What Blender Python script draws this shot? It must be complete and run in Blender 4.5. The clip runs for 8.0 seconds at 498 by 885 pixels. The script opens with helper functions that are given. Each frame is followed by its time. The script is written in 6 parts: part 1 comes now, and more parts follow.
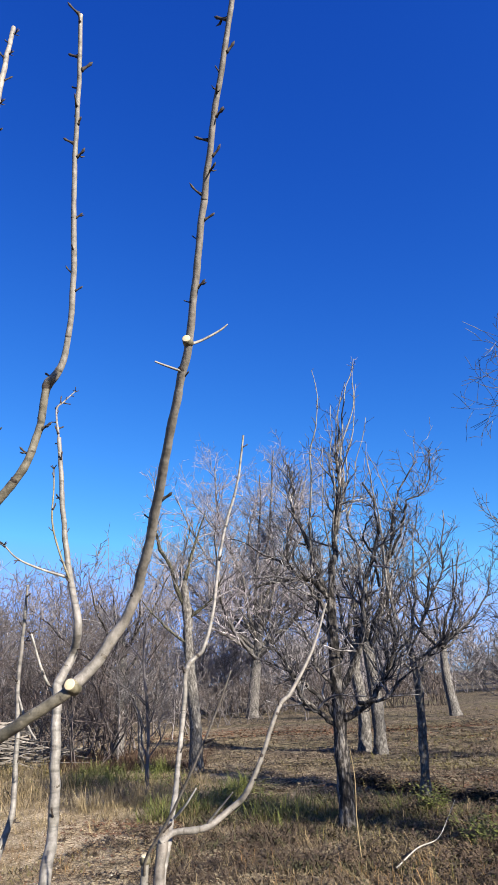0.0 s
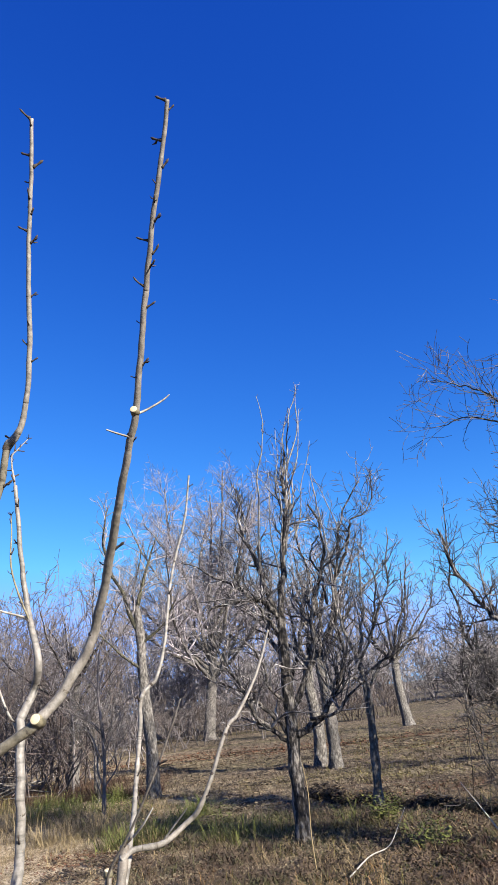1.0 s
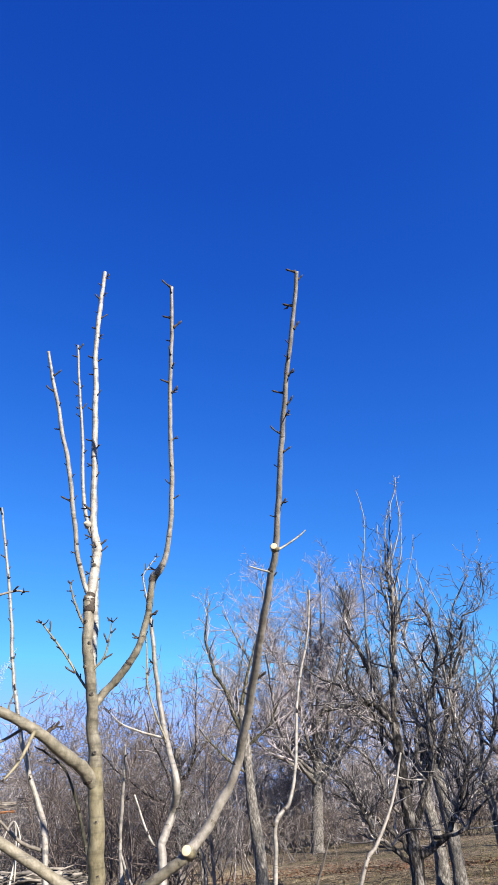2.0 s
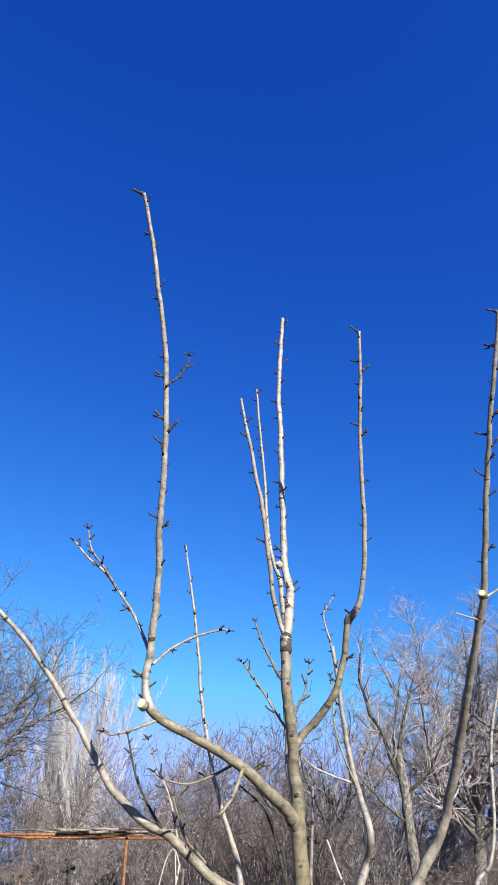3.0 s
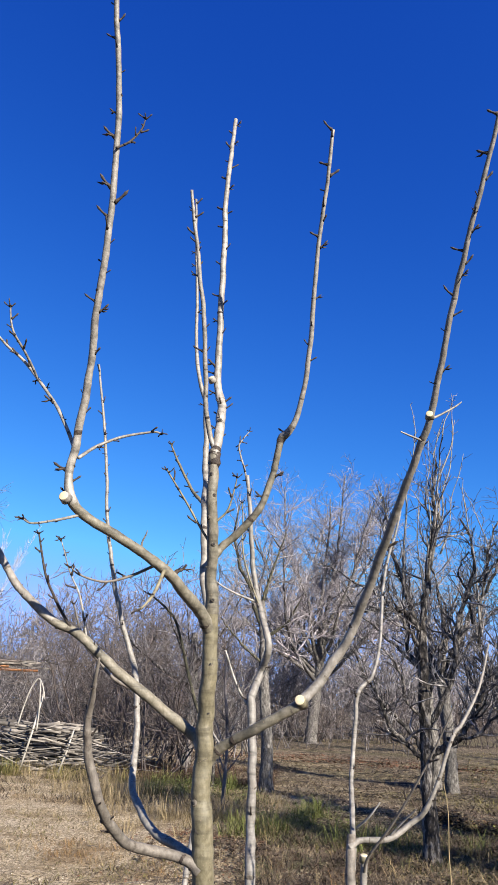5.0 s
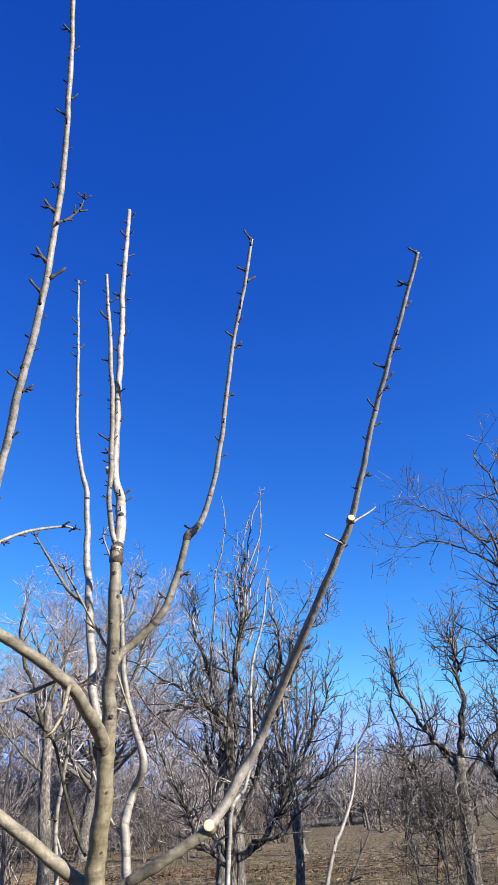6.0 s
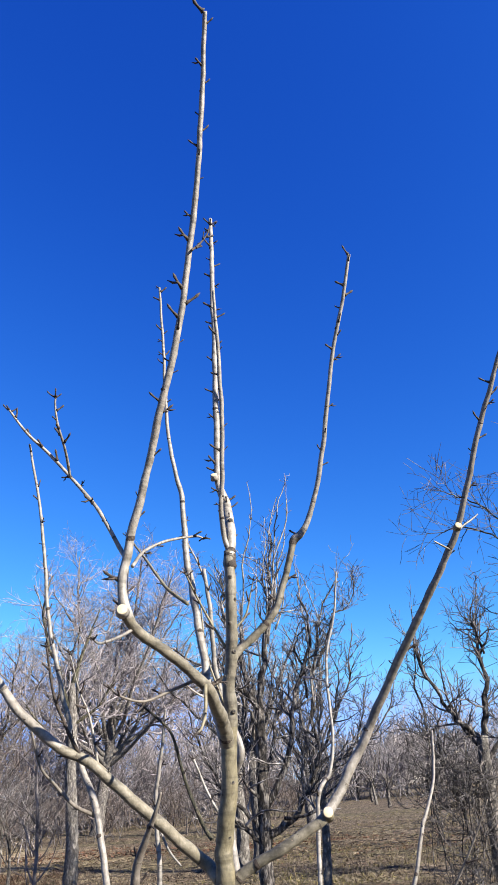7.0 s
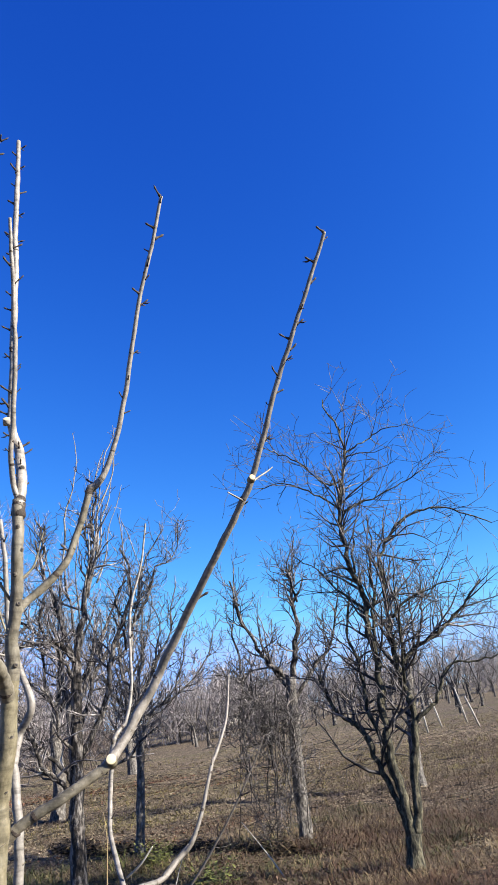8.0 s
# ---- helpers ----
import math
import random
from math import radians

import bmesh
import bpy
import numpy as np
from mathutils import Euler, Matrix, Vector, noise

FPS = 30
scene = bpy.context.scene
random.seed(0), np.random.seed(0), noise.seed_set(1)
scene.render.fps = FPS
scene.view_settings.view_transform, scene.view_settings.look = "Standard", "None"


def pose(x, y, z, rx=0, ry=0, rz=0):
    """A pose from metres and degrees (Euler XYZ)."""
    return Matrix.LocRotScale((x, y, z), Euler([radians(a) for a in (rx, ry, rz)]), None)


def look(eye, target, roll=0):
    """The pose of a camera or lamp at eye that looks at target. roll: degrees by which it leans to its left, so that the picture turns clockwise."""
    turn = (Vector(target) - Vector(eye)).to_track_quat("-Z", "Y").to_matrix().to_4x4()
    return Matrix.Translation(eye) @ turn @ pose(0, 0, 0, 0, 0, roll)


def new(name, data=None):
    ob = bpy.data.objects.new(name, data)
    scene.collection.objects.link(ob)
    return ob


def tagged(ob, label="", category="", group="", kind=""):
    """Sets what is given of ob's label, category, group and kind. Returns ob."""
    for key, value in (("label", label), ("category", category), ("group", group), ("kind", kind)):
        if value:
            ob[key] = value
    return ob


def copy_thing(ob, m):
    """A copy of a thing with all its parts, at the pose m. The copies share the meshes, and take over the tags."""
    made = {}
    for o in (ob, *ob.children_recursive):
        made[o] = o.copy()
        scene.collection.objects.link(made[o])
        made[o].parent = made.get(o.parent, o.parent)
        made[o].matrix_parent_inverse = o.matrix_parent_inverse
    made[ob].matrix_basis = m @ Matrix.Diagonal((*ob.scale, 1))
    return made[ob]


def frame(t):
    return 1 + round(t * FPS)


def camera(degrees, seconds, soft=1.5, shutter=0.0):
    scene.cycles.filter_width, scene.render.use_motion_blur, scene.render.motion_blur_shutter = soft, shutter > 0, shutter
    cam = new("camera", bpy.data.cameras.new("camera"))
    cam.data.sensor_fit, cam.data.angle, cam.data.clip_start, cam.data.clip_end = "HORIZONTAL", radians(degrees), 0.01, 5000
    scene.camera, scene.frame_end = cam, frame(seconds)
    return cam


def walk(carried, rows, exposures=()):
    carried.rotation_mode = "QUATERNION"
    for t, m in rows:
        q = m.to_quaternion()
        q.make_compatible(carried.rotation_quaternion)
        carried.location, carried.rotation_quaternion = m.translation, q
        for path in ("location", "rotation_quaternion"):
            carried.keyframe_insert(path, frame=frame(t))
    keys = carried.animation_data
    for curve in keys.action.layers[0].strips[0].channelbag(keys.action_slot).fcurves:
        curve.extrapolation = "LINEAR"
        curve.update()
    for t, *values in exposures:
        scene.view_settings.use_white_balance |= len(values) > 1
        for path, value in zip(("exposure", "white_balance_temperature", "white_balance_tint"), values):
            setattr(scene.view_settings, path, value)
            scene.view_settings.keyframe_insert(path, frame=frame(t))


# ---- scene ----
cam = camera(40.8, 8.0, soft=1.0)
PATH = [
    (0, (0.321, 0.241, 1.59), (0.142, 2.115, 2.265), -3.5),
    (0.3, (0.426, 0.162, 1.56), (0.226, 2.057, 2.167), -6.2),
    (0.5, (0.44, 0.104, 1.604), (0.218, 1.98, 2.263), -6.6),
    (1, (0.377, -0.023, 1.598), (0.353, 1.846, 2.31), -6.8),
    (1.5, (0.32, -0.157, 1.639), (0.319, 1.655, 2.485), -6.3),
    (1.7, (0.316, -0.181, 1.66), (0.245, 1.607, 2.552), -6.4),
    (2.8, (0.146, -0.304, 1.712), (-0.484, 1.244, 2.81), -0.6),
    (3, (0.133, -0.31, 1.707), (-0.505, 1.254, 2.778), 0.3),
    (3.5, (0.112, -0.273, 1.671), (-0.543, 1.393, 2.563), 1.1),
    (4, (0.1, -0.216, 1.609), (-0.545, 1.546, 2.303), 3.7),
    (4.2, (0.088, -0.213, 1.584), (-0.555, 1.564, 2.24), 5.0),
    (5.5, (-0.29, -0.108, 1.618), (-0.314, 1.704, 2.463), -2.6),
    (6, (-0.503, -0.116, 1.653), (-0.227, 1.621, 2.606), -4.0),
    (6.5, (-0.769, -0.242, 1.677), (-0.467, 1.509, 2.595), -2.2),
    (6.8, (-0.852, -0.218, 1.71), (-0.673, 1.579, 2.57), -1.2),
    (7, (-0.849, -0.212, 1.709), (-0.58, 1.553, 2.611), -4.1),
    (7.5, (-0.831, -0.221, 1.728), (-0.433, 1.485, 2.693), -5.7),
    (7.8, (-0.799, -0.194, 1.704), (-0.204, 1.509, 2.569), -6.3),
    (8, (-0.722, -0.193, 1.696), (0.013, 1.515, 2.433), -7.7),
]
walk(cam, [(t, look(eye, target, roll)) for t, eye, target, roll in PATH], [(0.0, 1.64), (1.0, 1.73), (1.5, 1.79), (3.0, 1.64), (4.1, 1.52), (5.5, 1.68), (6.5, 1.81), (8.0, 1.86)])

# ---- light ----
SUN_AZ, SUN_EL = 41.0, 26.0  # degrees: turned from +x towards the camera's back; above the horizon
to_sun = Vector((math.cos(radians(SUN_EL)) * math.cos(radians(SUN_AZ)), -math.cos(radians(SUN_EL)) * math.sin(radians(SUN_AZ)), math.sin(radians(SUN_EL))))
world = bpy.data.worlds.new("sky")
world.use_nodes = True
scene.world = world
wn, wl = world.node_tree.nodes, world.node_tree.links
sky = wn.new("ShaderNodeTexSky")
sky.sky_type, sky.sun_disc = "NISHITA", False
sky.sun_elevation, sky.sun_rotation = radians(SUN_EL), math.atan2(to_sun.x, to_sun.y)
sky.altitude, sky.air_density, sky.dust_density, sky.ozone_density = 900, 1.0, 0.4, 4.0
# a deep, clear winter blue: each channel of the sky's colour has its own gain and gamma
split = wn.new("ShaderNodeSeparateColor")
joined = wn.new("ShaderNodeCombineColor")
wl.new(sky.outputs[0], split.inputs[0])
for i, (gain, gamma, most) in enumerate(((0.25, 1.95, 3.1), (0.575, 1.42, 3.9), (1.85, 0.8, 7.0))):
    top = wn.new("ShaderNodeMath")
    top.operation, top.inputs[1].default_value = "MINIMUM", most
    power = wn.new("ShaderNodeMath")
    power.operation, power.inputs[1].default_value = "POWER", gamma
    scale = wn.new("ShaderNodeMath")
    scale.operation, scale.inputs[1].default_value = "MULTIPLY", gain
    wl.new(split.outputs[i], top.inputs[0])
    wl.new(top.outputs[0], power.inputs[0])
    wl.new(power.outputs[0], scale.inputs[0])
    wl.new(scale.outputs[0], joined.inputs[i])
wl.new(joined.outputs[0], wn["Background"].inputs["Color"])
wn["Background"].inputs["Strength"].default_value = 0.05
sun_data = bpy.data.lights.new("sun", "SUN")
sun_data.energy, sun_data.angle, sun_data.color = 5.0, radians(0.53), (1.0, 0.935, 0.83)
sun_ob = new("sun", sun_data)
sun_ob.matrix_world = look(to_sun * 50, (0, 0, 0))


# ---- materials ----
def material(name):
    m = bpy.data.materials.new(name)
    m.use_nodes = True
    return m, m.node_tree.nodes, m.node_tree.links, m.node_tree.nodes["Principled BSDF"]


def ramp(nodes, links, source, stops):
    r = nodes.new("ShaderNodeValToRGB")
    e = r.color_ramp.elements
    while len(e) < len(stops):
        e.new(0.5)
    for el, (pos, col) in zip(e, stops):
        el.position, el.color = pos, (*col, 1)
    links.new(source, r.inputs[0])
    return r.outputs[0]


def noise_node(nodes, links, coord, scale, detail=4, rough=0.55, stretch=(1, 1, 1)):
    mp = nodes.new("ShaderNodeMapping")
    mp.inputs["Scale"].default_value = stretch
    links.new(coord, mp.inputs[0])
    n = nodes.new("ShaderNodeTexNoise")
    n.inputs["Scale"].default_value, n.inputs["Detail"].default_value, n.inputs["Roughness"].default_value = scale, detail, rough
    links.new(mp.outputs[0], n.inputs["Vector"])
    return n.outputs["Fac"]


def mixed(nodes, links, fac, a, b, mode="MIX"):
    mx = nodes.new("ShaderNodeMix")
    mx.data_type, mx.blend_type = "RGBA", mode
    for sock, val in ((mx.inputs[0], fac), (mx.inputs[6], a), (mx.inputs[7], b)):
        if isinstance(val, (int, float)):
            sock.default_value = val
        elif isinstance(val, tuple):
            sock.default_value = (*val, 1)
        else:
            links.new(val, sock)
    return mx.outputs[2]


def bump(nodes, links, bsdf, height, strength, distance):
    b = nodes.new("ShaderNodeBump")
    b.inputs["Strength"].default_value, b.inputs["Distance"].default_value = strength, distance
    links.new(height, b.inputs["Height"])
    links.new(b.outputs[0], bsdf.inputs["Normal"])


def bark(name, dark, mid, light, scale, relief, stretch=(1, 1, 1), rough=0.75, spots=None, rings=0.0, island=0.0, vary=0.0, edge=(0.3, 0.5, 0.72), depth=0.012):
    """Bark: two scales of mottling, with optional lenticels, and relief."""
    m, n, l, bsdf = material(name)
    tc = n.new("ShaderNodeTexCoord").outputs["Object"]
    big = noise_node(n, l, tc, scale * 0.22, 3)
    fine = noise_node(n, l, tc, scale, 6, 0.65, stretch)
    col = ramp(n, l, fine, list(zip(edge, (dark, mid, light))))
    tint = ramp(n, l, big, [(0.35, (0.86, 0.86, 0.84)), (0.65, (1.08, 1.06, 1.05))])
    col = mixed(n, l, 1.0, col, tint, "MULTIPLY")
    if island:
        isl = n.new("ShaderNodeNewGeometry").outputs["Random Per Island"]
        col = mixed(n, l, 1.0, col, ramp(n, l, isl, [(0.0, (1 - island,) * 3), (1.0, (1 + island,) * 3)]), "MULTIPLY")
    info = n.new("ShaderNodeObjectInfo").outputs["Random"]
    var = ramp(n, l, info, [(0.0, (0.86 - vary,) * 3), (1.0, (1.1 + vary,) * 3)])
    col = mixed(n, l, 1.0, col, var, "MULTIPLY")
    if rings:
        ring = noise_node(n, l, tc, 30, 3, 0.6, (0.25, 0.25, 1.6))
        band = ramp(n, l, ring, [(0.36, (1 - rings,) * 3), (0.47, (1, 1, 1)), (0.6, (1 + rings * 0.3,) * 3)])
        col = mixed(n, l, 1.0, col, band, "MULTIPLY")
    if spots:
        v = n.new("ShaderNodeTexVoronoi")
        v.inputs["Scale"].default_value = spots
        l.new(tc, v.inputs["Vector"])
        mask = ramp(n, l, v.outputs["Distance"], [(0.07, (1, 1, 1)), (0.15, (0, 0, 0))])
        col = mixed(n, l, mask, col, (0.16, 0.12, 0.085))
    l.new(col, bsdf.inputs["Base Color"])
    bsdf.inputs["Roughness"].default_value = rough
    bsdf.inputs["Specular IOR Level"].default_value = 0.35
    bump(n, l, bsdf, fine, relief, depth)
    return m


BARK_YOUNG = bark("smooth_pear_bark", (0.082, 0.07, 0.042), (0.127, 0.11, 0.068), (0.18, 0.158, 0.108), 60, 0.25, (1, 1, 0.7), 0.6, 75, 0.36)
BARK_LIMB = bark("grey_limb_bark", (0.098, 0.087, 0.072), (0.165, 0.148, 0.127), (0.245, 0.225, 0.198), 60, 0.25, (1, 1, 0.7), 0.6, 75, 0.2)
BARK_SHOOT = bark("pale_shoot_bark", (0.112, 0.1, 0.083), (0.185, 0.169, 0.146), (0.275, 0.255, 0.226), 70, 0.25, (1, 1, 0.6), 0.5, 90, 0.34)
BARK_SILVER = bark("silvery_stem_bark", (0.108, 0.097, 0.083), (0.155, 0.142, 0.125), (0.215, 0.2, 0.18), 55, 0.3, (1, 1, 0.8), 0.55, 65, 0.42)
BARK_STEM = bark("grey_olive_limb_bark", (0.078, 0.068, 0.046), (0.122, 0.108, 0.08), (0.178, 0.16, 0.125), 60, 0.3, (1, 1, 0.7), 0.6, 75, 0.4)
BARK_RING = bark("dark_bark_ring", (0.025, 0.02, 0.015), (0.07, 0.059, 0.045), (0.13, 0.113, 0.09), 120, 0.4)
BARK_BROWN = bark("brown_limb_bark", (0.06, 0.05, 0.04), (0.105, 0.09, 0.074), (0.16, 0.142, 0.12), 60, 0.3, (1, 1, 0.7), 0.65, 75, 0.25)
BARK_BLACK = bark("black_bark", (0.005, 0.0045, 0.0045), (0.014, 0.0125, 0.012), (0.036, 0.032, 0.03), 45, 0.3, (1, 1, 0.6), 0.75)
BARK_OLD = bark("cracked_old_bark", (0.008, 0.0065, 0.0055), (0.03, 0.025, 0.0215), (0.18, 0.163, 0.147), 22, 1.0, (1, 1, 0.35), 0.9, edge=(0.4, 0.5, 0.62), depth=0.035)
BARK_LIMED = bark("limewashed_bark", (0.03, 0.026, 0.023), (0.092, 0.083, 0.074), (0.2, 0.186, 0.168), 26, 1.0, (1, 1, 0.5), 0.9, edge=(0.34, 0.5, 0.66), depth=0.03)
BARK_OLIVE = bark("olive_stem_bark", (0.009, 0.0082, 0.0045), (0.035, 0.032, 0.018), (0.1, 0.089, 0.058), 24, 1.0, (1, 1, 0.45), 0.85, edge=(0.4, 0.5, 0.61), depth=0.03)
TWIG_DARK = bark("dark_twig_bark", (0.012, 0.0108, 0.0104), (0.066, 0.06, 0.059), (0.34, 0.32, 0.314), 9, 0.2, island=0.8)
TWIG_BLACK = bark("blackish_twig_bark", (0.012, 0.0105, 0.01), (0.046, 0.041, 0.04), (0.2, 0.186, 0.182), 9, 0.2, island=0.8)
TWIG_GREY = bark("grey_twig_bark", (0.07, 0.061, 0.061), (0.165, 0.148, 0.149), (0.3, 0.278, 0.28), 7, 0.2, island=0.6)
TWIG_SCRUB = bark("scrub_twig_bark", (0.036, 0.0305, 0.029), (0.096, 0.083, 0.079), (0.195, 0.174, 0.167), 5, 0.2, island=0.55)
TWIG_RED = bark("pinkish_twig_bark", (0.08, 0.07, 0.074), (0.185, 0.165, 0.171), (0.32, 0.294, 0.302), 5, 0.2, island=0.6)
TWIG_BROWN = bark("red_brown_twig_bark", (0.03, 0.0225, 0.019), (0.074, 0.057, 0.05), (0.15, 0.122, 0.109), 5, 0.2, island=0.5)
# bud brown, darkened further to hold the shade on the spurs
BUD = bark("bud_scale", (0.012, 0.0082, 0.0062), (0.032, 0.023, 0.0175), (0.082, 0.064, 0.05), 160, 0.3)
LOG_WOOD = bark("weathered_branch_wood", (0.034, 0.029, 0.025), (0.115, 0.101, 0.088), (0.24, 0.218, 0.192), 12, 0.6, (0.25, 1, 1), 0.9, vary=0.45)
PALE_POLE = bark("peeled_pole_wood", (0.19, 0.17, 0.142), (0.284, 0.265, 0.233), (0.356, 0.336, 0.304), 15, 0.3, (1, 1, 0.3), 0.8)
PALE_TWIG = bark("silver_twig_bark", (0.3, 0.29, 0.295), (0.42, 0.41, 0.415), (0.52, 0.51, 0.515), 5, 0.1, island=0.3)
RUST_BROWN = bark("dull_brown_rust", (0.04, 0.024, 0.016), (0.095, 0.055, 0.036), (0.17, 0.105, 0.07), 14, 0.4, (1, 1, 1), 0.9)
RUST = bark("rusted_steel", (0.07, 0.03, 0.013), (0.18, 0.079, 0.033), (0.29, 0.14, 0.062), 14, 0.4, (1, 1, 1), 0.85)


def plain(name, a, b, scale, rough=0.8):
    m, n, l, bsdf = material(name)
    tc = n.new("ShaderNodeTexCoord").outputs["Object"]
    f = noise_node(n, l, tc, scale, 5)
    isl = n.new("ShaderNodeNewGeometry").outputs["Random Per Island"]
    col = ramp(n, l, f, [(0.3, a), (0.7, b)])
    var = ramp(n, l, isl, [(0.0, (0.62, 0.6, 0.58)), (1.0, (1.25, 1.22, 1.15))])
    l.new(mixed(n, l, 1.0, col, var, "MULTIPLY"), bsdf.inputs["Base Color"])
    bsdf.inputs["Roughness"].default_value = rough
    bsdf.inputs["Specular IOR Level"].default_value = 0.25
    return m


CUT_WOOD = plain("fresh_cut_wood", (0.4, 0.33, 0.21), (0.5, 0.43, 0.31), 60)
DRY_GRASS = plain("dry_grass", (0.17, 0.127, 0.066), (0.28, 0.222, 0.13), 3)
ORANGE_STRAW = plain("orange_straw", (0.17, 0.1, 0.04), (0.26, 0.165, 0.075), 3)
GREEN_GRASS = plain("green_weeds", (0.05, 0.066, 0.013), (0.15, 0.158, 0.046), 3)
WEED_LEAF = plain("dark_weed_leaves", (0.03, 0.036, 0.014), (0.095, 0.092, 0.04), 4)
OLIVE_GRASS = plain("fading_grass", (0.09, 0.082, 0.024), (0.2, 0.168, 0.06), 3)
BROWN_GRASS = plain("matted_dead_grass", (0.034, 0.024, 0.016), (0.12, 0.086, 0.058), 2)
KHAKI_GRASS = plain("matted_khaki_grass", (0.1, 0.08, 0.05), (0.22, 0.182, 0.122), 2)
LEAF_LITTER = plain("fallen_leaves", (0.06, 0.036, 0.022), (0.165, 0.105, 0.066), 2)
RED_LITTER = plain("russet_leaves", (0.07, 0.032, 0.019), (0.15, 0.076, 0.044), 2)
RUSSET_WEED = plain("dark_russet_weeds", (0.03, 0.017, 0.011), (0.1, 0.058, 0.036), 2)
# near-black leaves; in the ditch this colour carries the ditch's shade
LEAF_AND_SHADE = plain("dark_leaves_and_shade", (0.009, 0.0075, 0.006), (0.03, 0.0225, 0.0165), 3)
STONE_BITS = plain("clods", (0.24, 0.2, 0.15), (0.52, 0.46, 0.38), 8)
PLASTER = plain("far_plaster", (0.37, 0.34, 0.31), (0.46, 0.43, 0.39), 0.3)
ROOF = plain("far_roof", (0.2, 0.18, 0.165), (0.28, 0.255, 0.235), 0.3)


def soil():
    m, n, l, bsdf = material("orchard_soil")
    tc = n.new("ShaderNodeTexCoord").outputs["Object"]
    fine = noise_node(n, l, tc, 30, 8, 0.75)
    mid = noise_node(n, l, tc, 2.3, 6, 0.65, (0.5, 1.4, 1))
    small = noise_node(n, l, tc, 6.5, 5, 0.7, (0.6, 1.3, 1))
    big = noise_node(n, l, tc, 0.22, 4, 0.6, (0.5, 1.5, 1))
    wide = noise_node(n, l, tc, 0.7, 5, 0.65, (0.45, 1.5, 1))
    earth = ramp(n, l, fine, [(0.39, (0.018, 0.013, 0.0098)), (0.5, (0.095, 0.07, 0.048)), (0.61, (0.21, 0.163, 0.114))])
    straw = ramp(n, l, fine, [(0.39, (0.028, 0.02, 0.0125)), (0.5, (0.132, 0.099, 0.063)), (0.61, (0.28, 0.222, 0.148))])
    green = ramp(n, l, fine, [(0.32, (0.035, 0.034, 0.014)), (0.7, (0.16, 0.142, 0.064))])
    russet = ramp(n, l, fine, [(0.4, (0.018, 0.01, 0.0075)), (0.6, (0.15, 0.082, 0.055))])
    dust = ramp(n, l, fine, [(0.4, (0.085, 0.063, 0.036)), (0.49, (0.255, 0.196, 0.118)), (0.6, (0.45, 0.36, 0.24))])
    worn = noise_node(n, l, tc, 1.3, 7, 0.75)
    dust = mixed(n, l, 1.0, dust, ramp(n, l, worn, [(0.4, (0.66, 0.58, 0.46)), (0.5, (1.0, 0.97, 0.92)), (0.6, (1.16, 1.17, 1.2))]), "MULTIPLY")
    col = mixed(n, l, ramp(n, l, mid, [(0.4, (0, 0, 0)), (0.56, (1, 1, 1))]), earth, straw)
    col = mixed(n, l, ramp(n, l, wide, [(0.58, (0, 0, 0)), (0.68, (0.7, 0.7, 0.7))]), col, russet)
    col = mixed(n, l, ramp(n, l, big, [(0.45, (0, 0, 0)), (0.62, (0.65, 0.65, 0.65))]), col, green)
    # damp and matted spots of a hand's width
    col = mixed(n, l, 1.0, col, ramp(n, l, small, [(0.42, (0.13, 0.12, 0.115)), (0.5, (0.85, 0.85, 0.85)), (0.58, (1.7, 1.65, 1.58))]), "MULTIPLY")
    # the trodden dusty yard: a broad oval on the left, ragged by noise
    mp = n.new("ShaderNodeMapping")
    mp.inputs["Location"].default_value = (0.585, -0.735, 0)
    mp.inputs["Scale"].default_value = (0.075, 0.07, 0.0)
    l.new(tc, mp.inputs[0])
    ln = n.new("ShaderNodeVectorMath")
    ln.operation = "LENGTH"
    l.new(mp.outputs[0], ln.inputs[0])
    # and the clearing behind it, under the metal frame
    mp2 = n.new("ShaderNodeMapping")
    mp2.inputs["Location"].default_value = (0.725, -1.32, 0)
    mp2.inputs["Scale"].default_value = (0.05, 0.06, 0.0)
    l.new(tc, mp2.inputs[0])
    ln2 = n.new("ShaderNodeVectorMath")
    ln2.operation = "LENGTH"
    l.new(mp2.outputs[0], ln2.inputs[0])
    least = n.new("ShaderNodeMath")
    least.operation = "MINIMUM"
    l.new(ln.outputs["Value"], least.inputs[0])
    l.new(ln2.outputs["Value"], least.inputs[1])
    add = n.new("ShaderNodeMath")
    add.operation = "ADD"
    l.new(least.outputs[0], add.inputs[0])
    sc = n.new("ShaderNodeMath")
    sc.operation, sc.inputs[1].default_value = "MULTIPLY", 0.7
    l.new(mid, sc.inputs[0])
    l.new(sc.outputs[0], add.inputs[1])
    ymask = ramp(n, l, add.outputs[0], [(0.82, (1, 1, 1)), (1.1, (0, 0, 0))])
    col = mixed(n, l, ymask, col, dust)
    grey = n.new("ShaderNodeHueSaturation")
    grey.inputs["Saturation"].default_value = 0.92
    l.new(col, grey.inputs["Color"])
    l.new(grey.outputs[0], bsdf.inputs["Base Color"])
    bsdf.inputs["Roughness"].default_value = 0.95
    bsdf.inputs["Specular IOR Level"].default_value = 0.15
    rough = noise_node(n, l, tc, 4.5, 8, 0.75)
    trodden = noise_node(n, l, tc, 16, 6, 0.7)
    soft = n.new("ShaderNodeMath")
    soft.operation, soft.inputs[1].default_value = "MULTIPLY", 0.22
    l.new(trodden, soft.inputs[0])
    bump(n, l, bsdf, mixed(n, l, ymask, rough, soft.outputs[0]), 1.0, 0.15)
    return m


SOIL = soil()


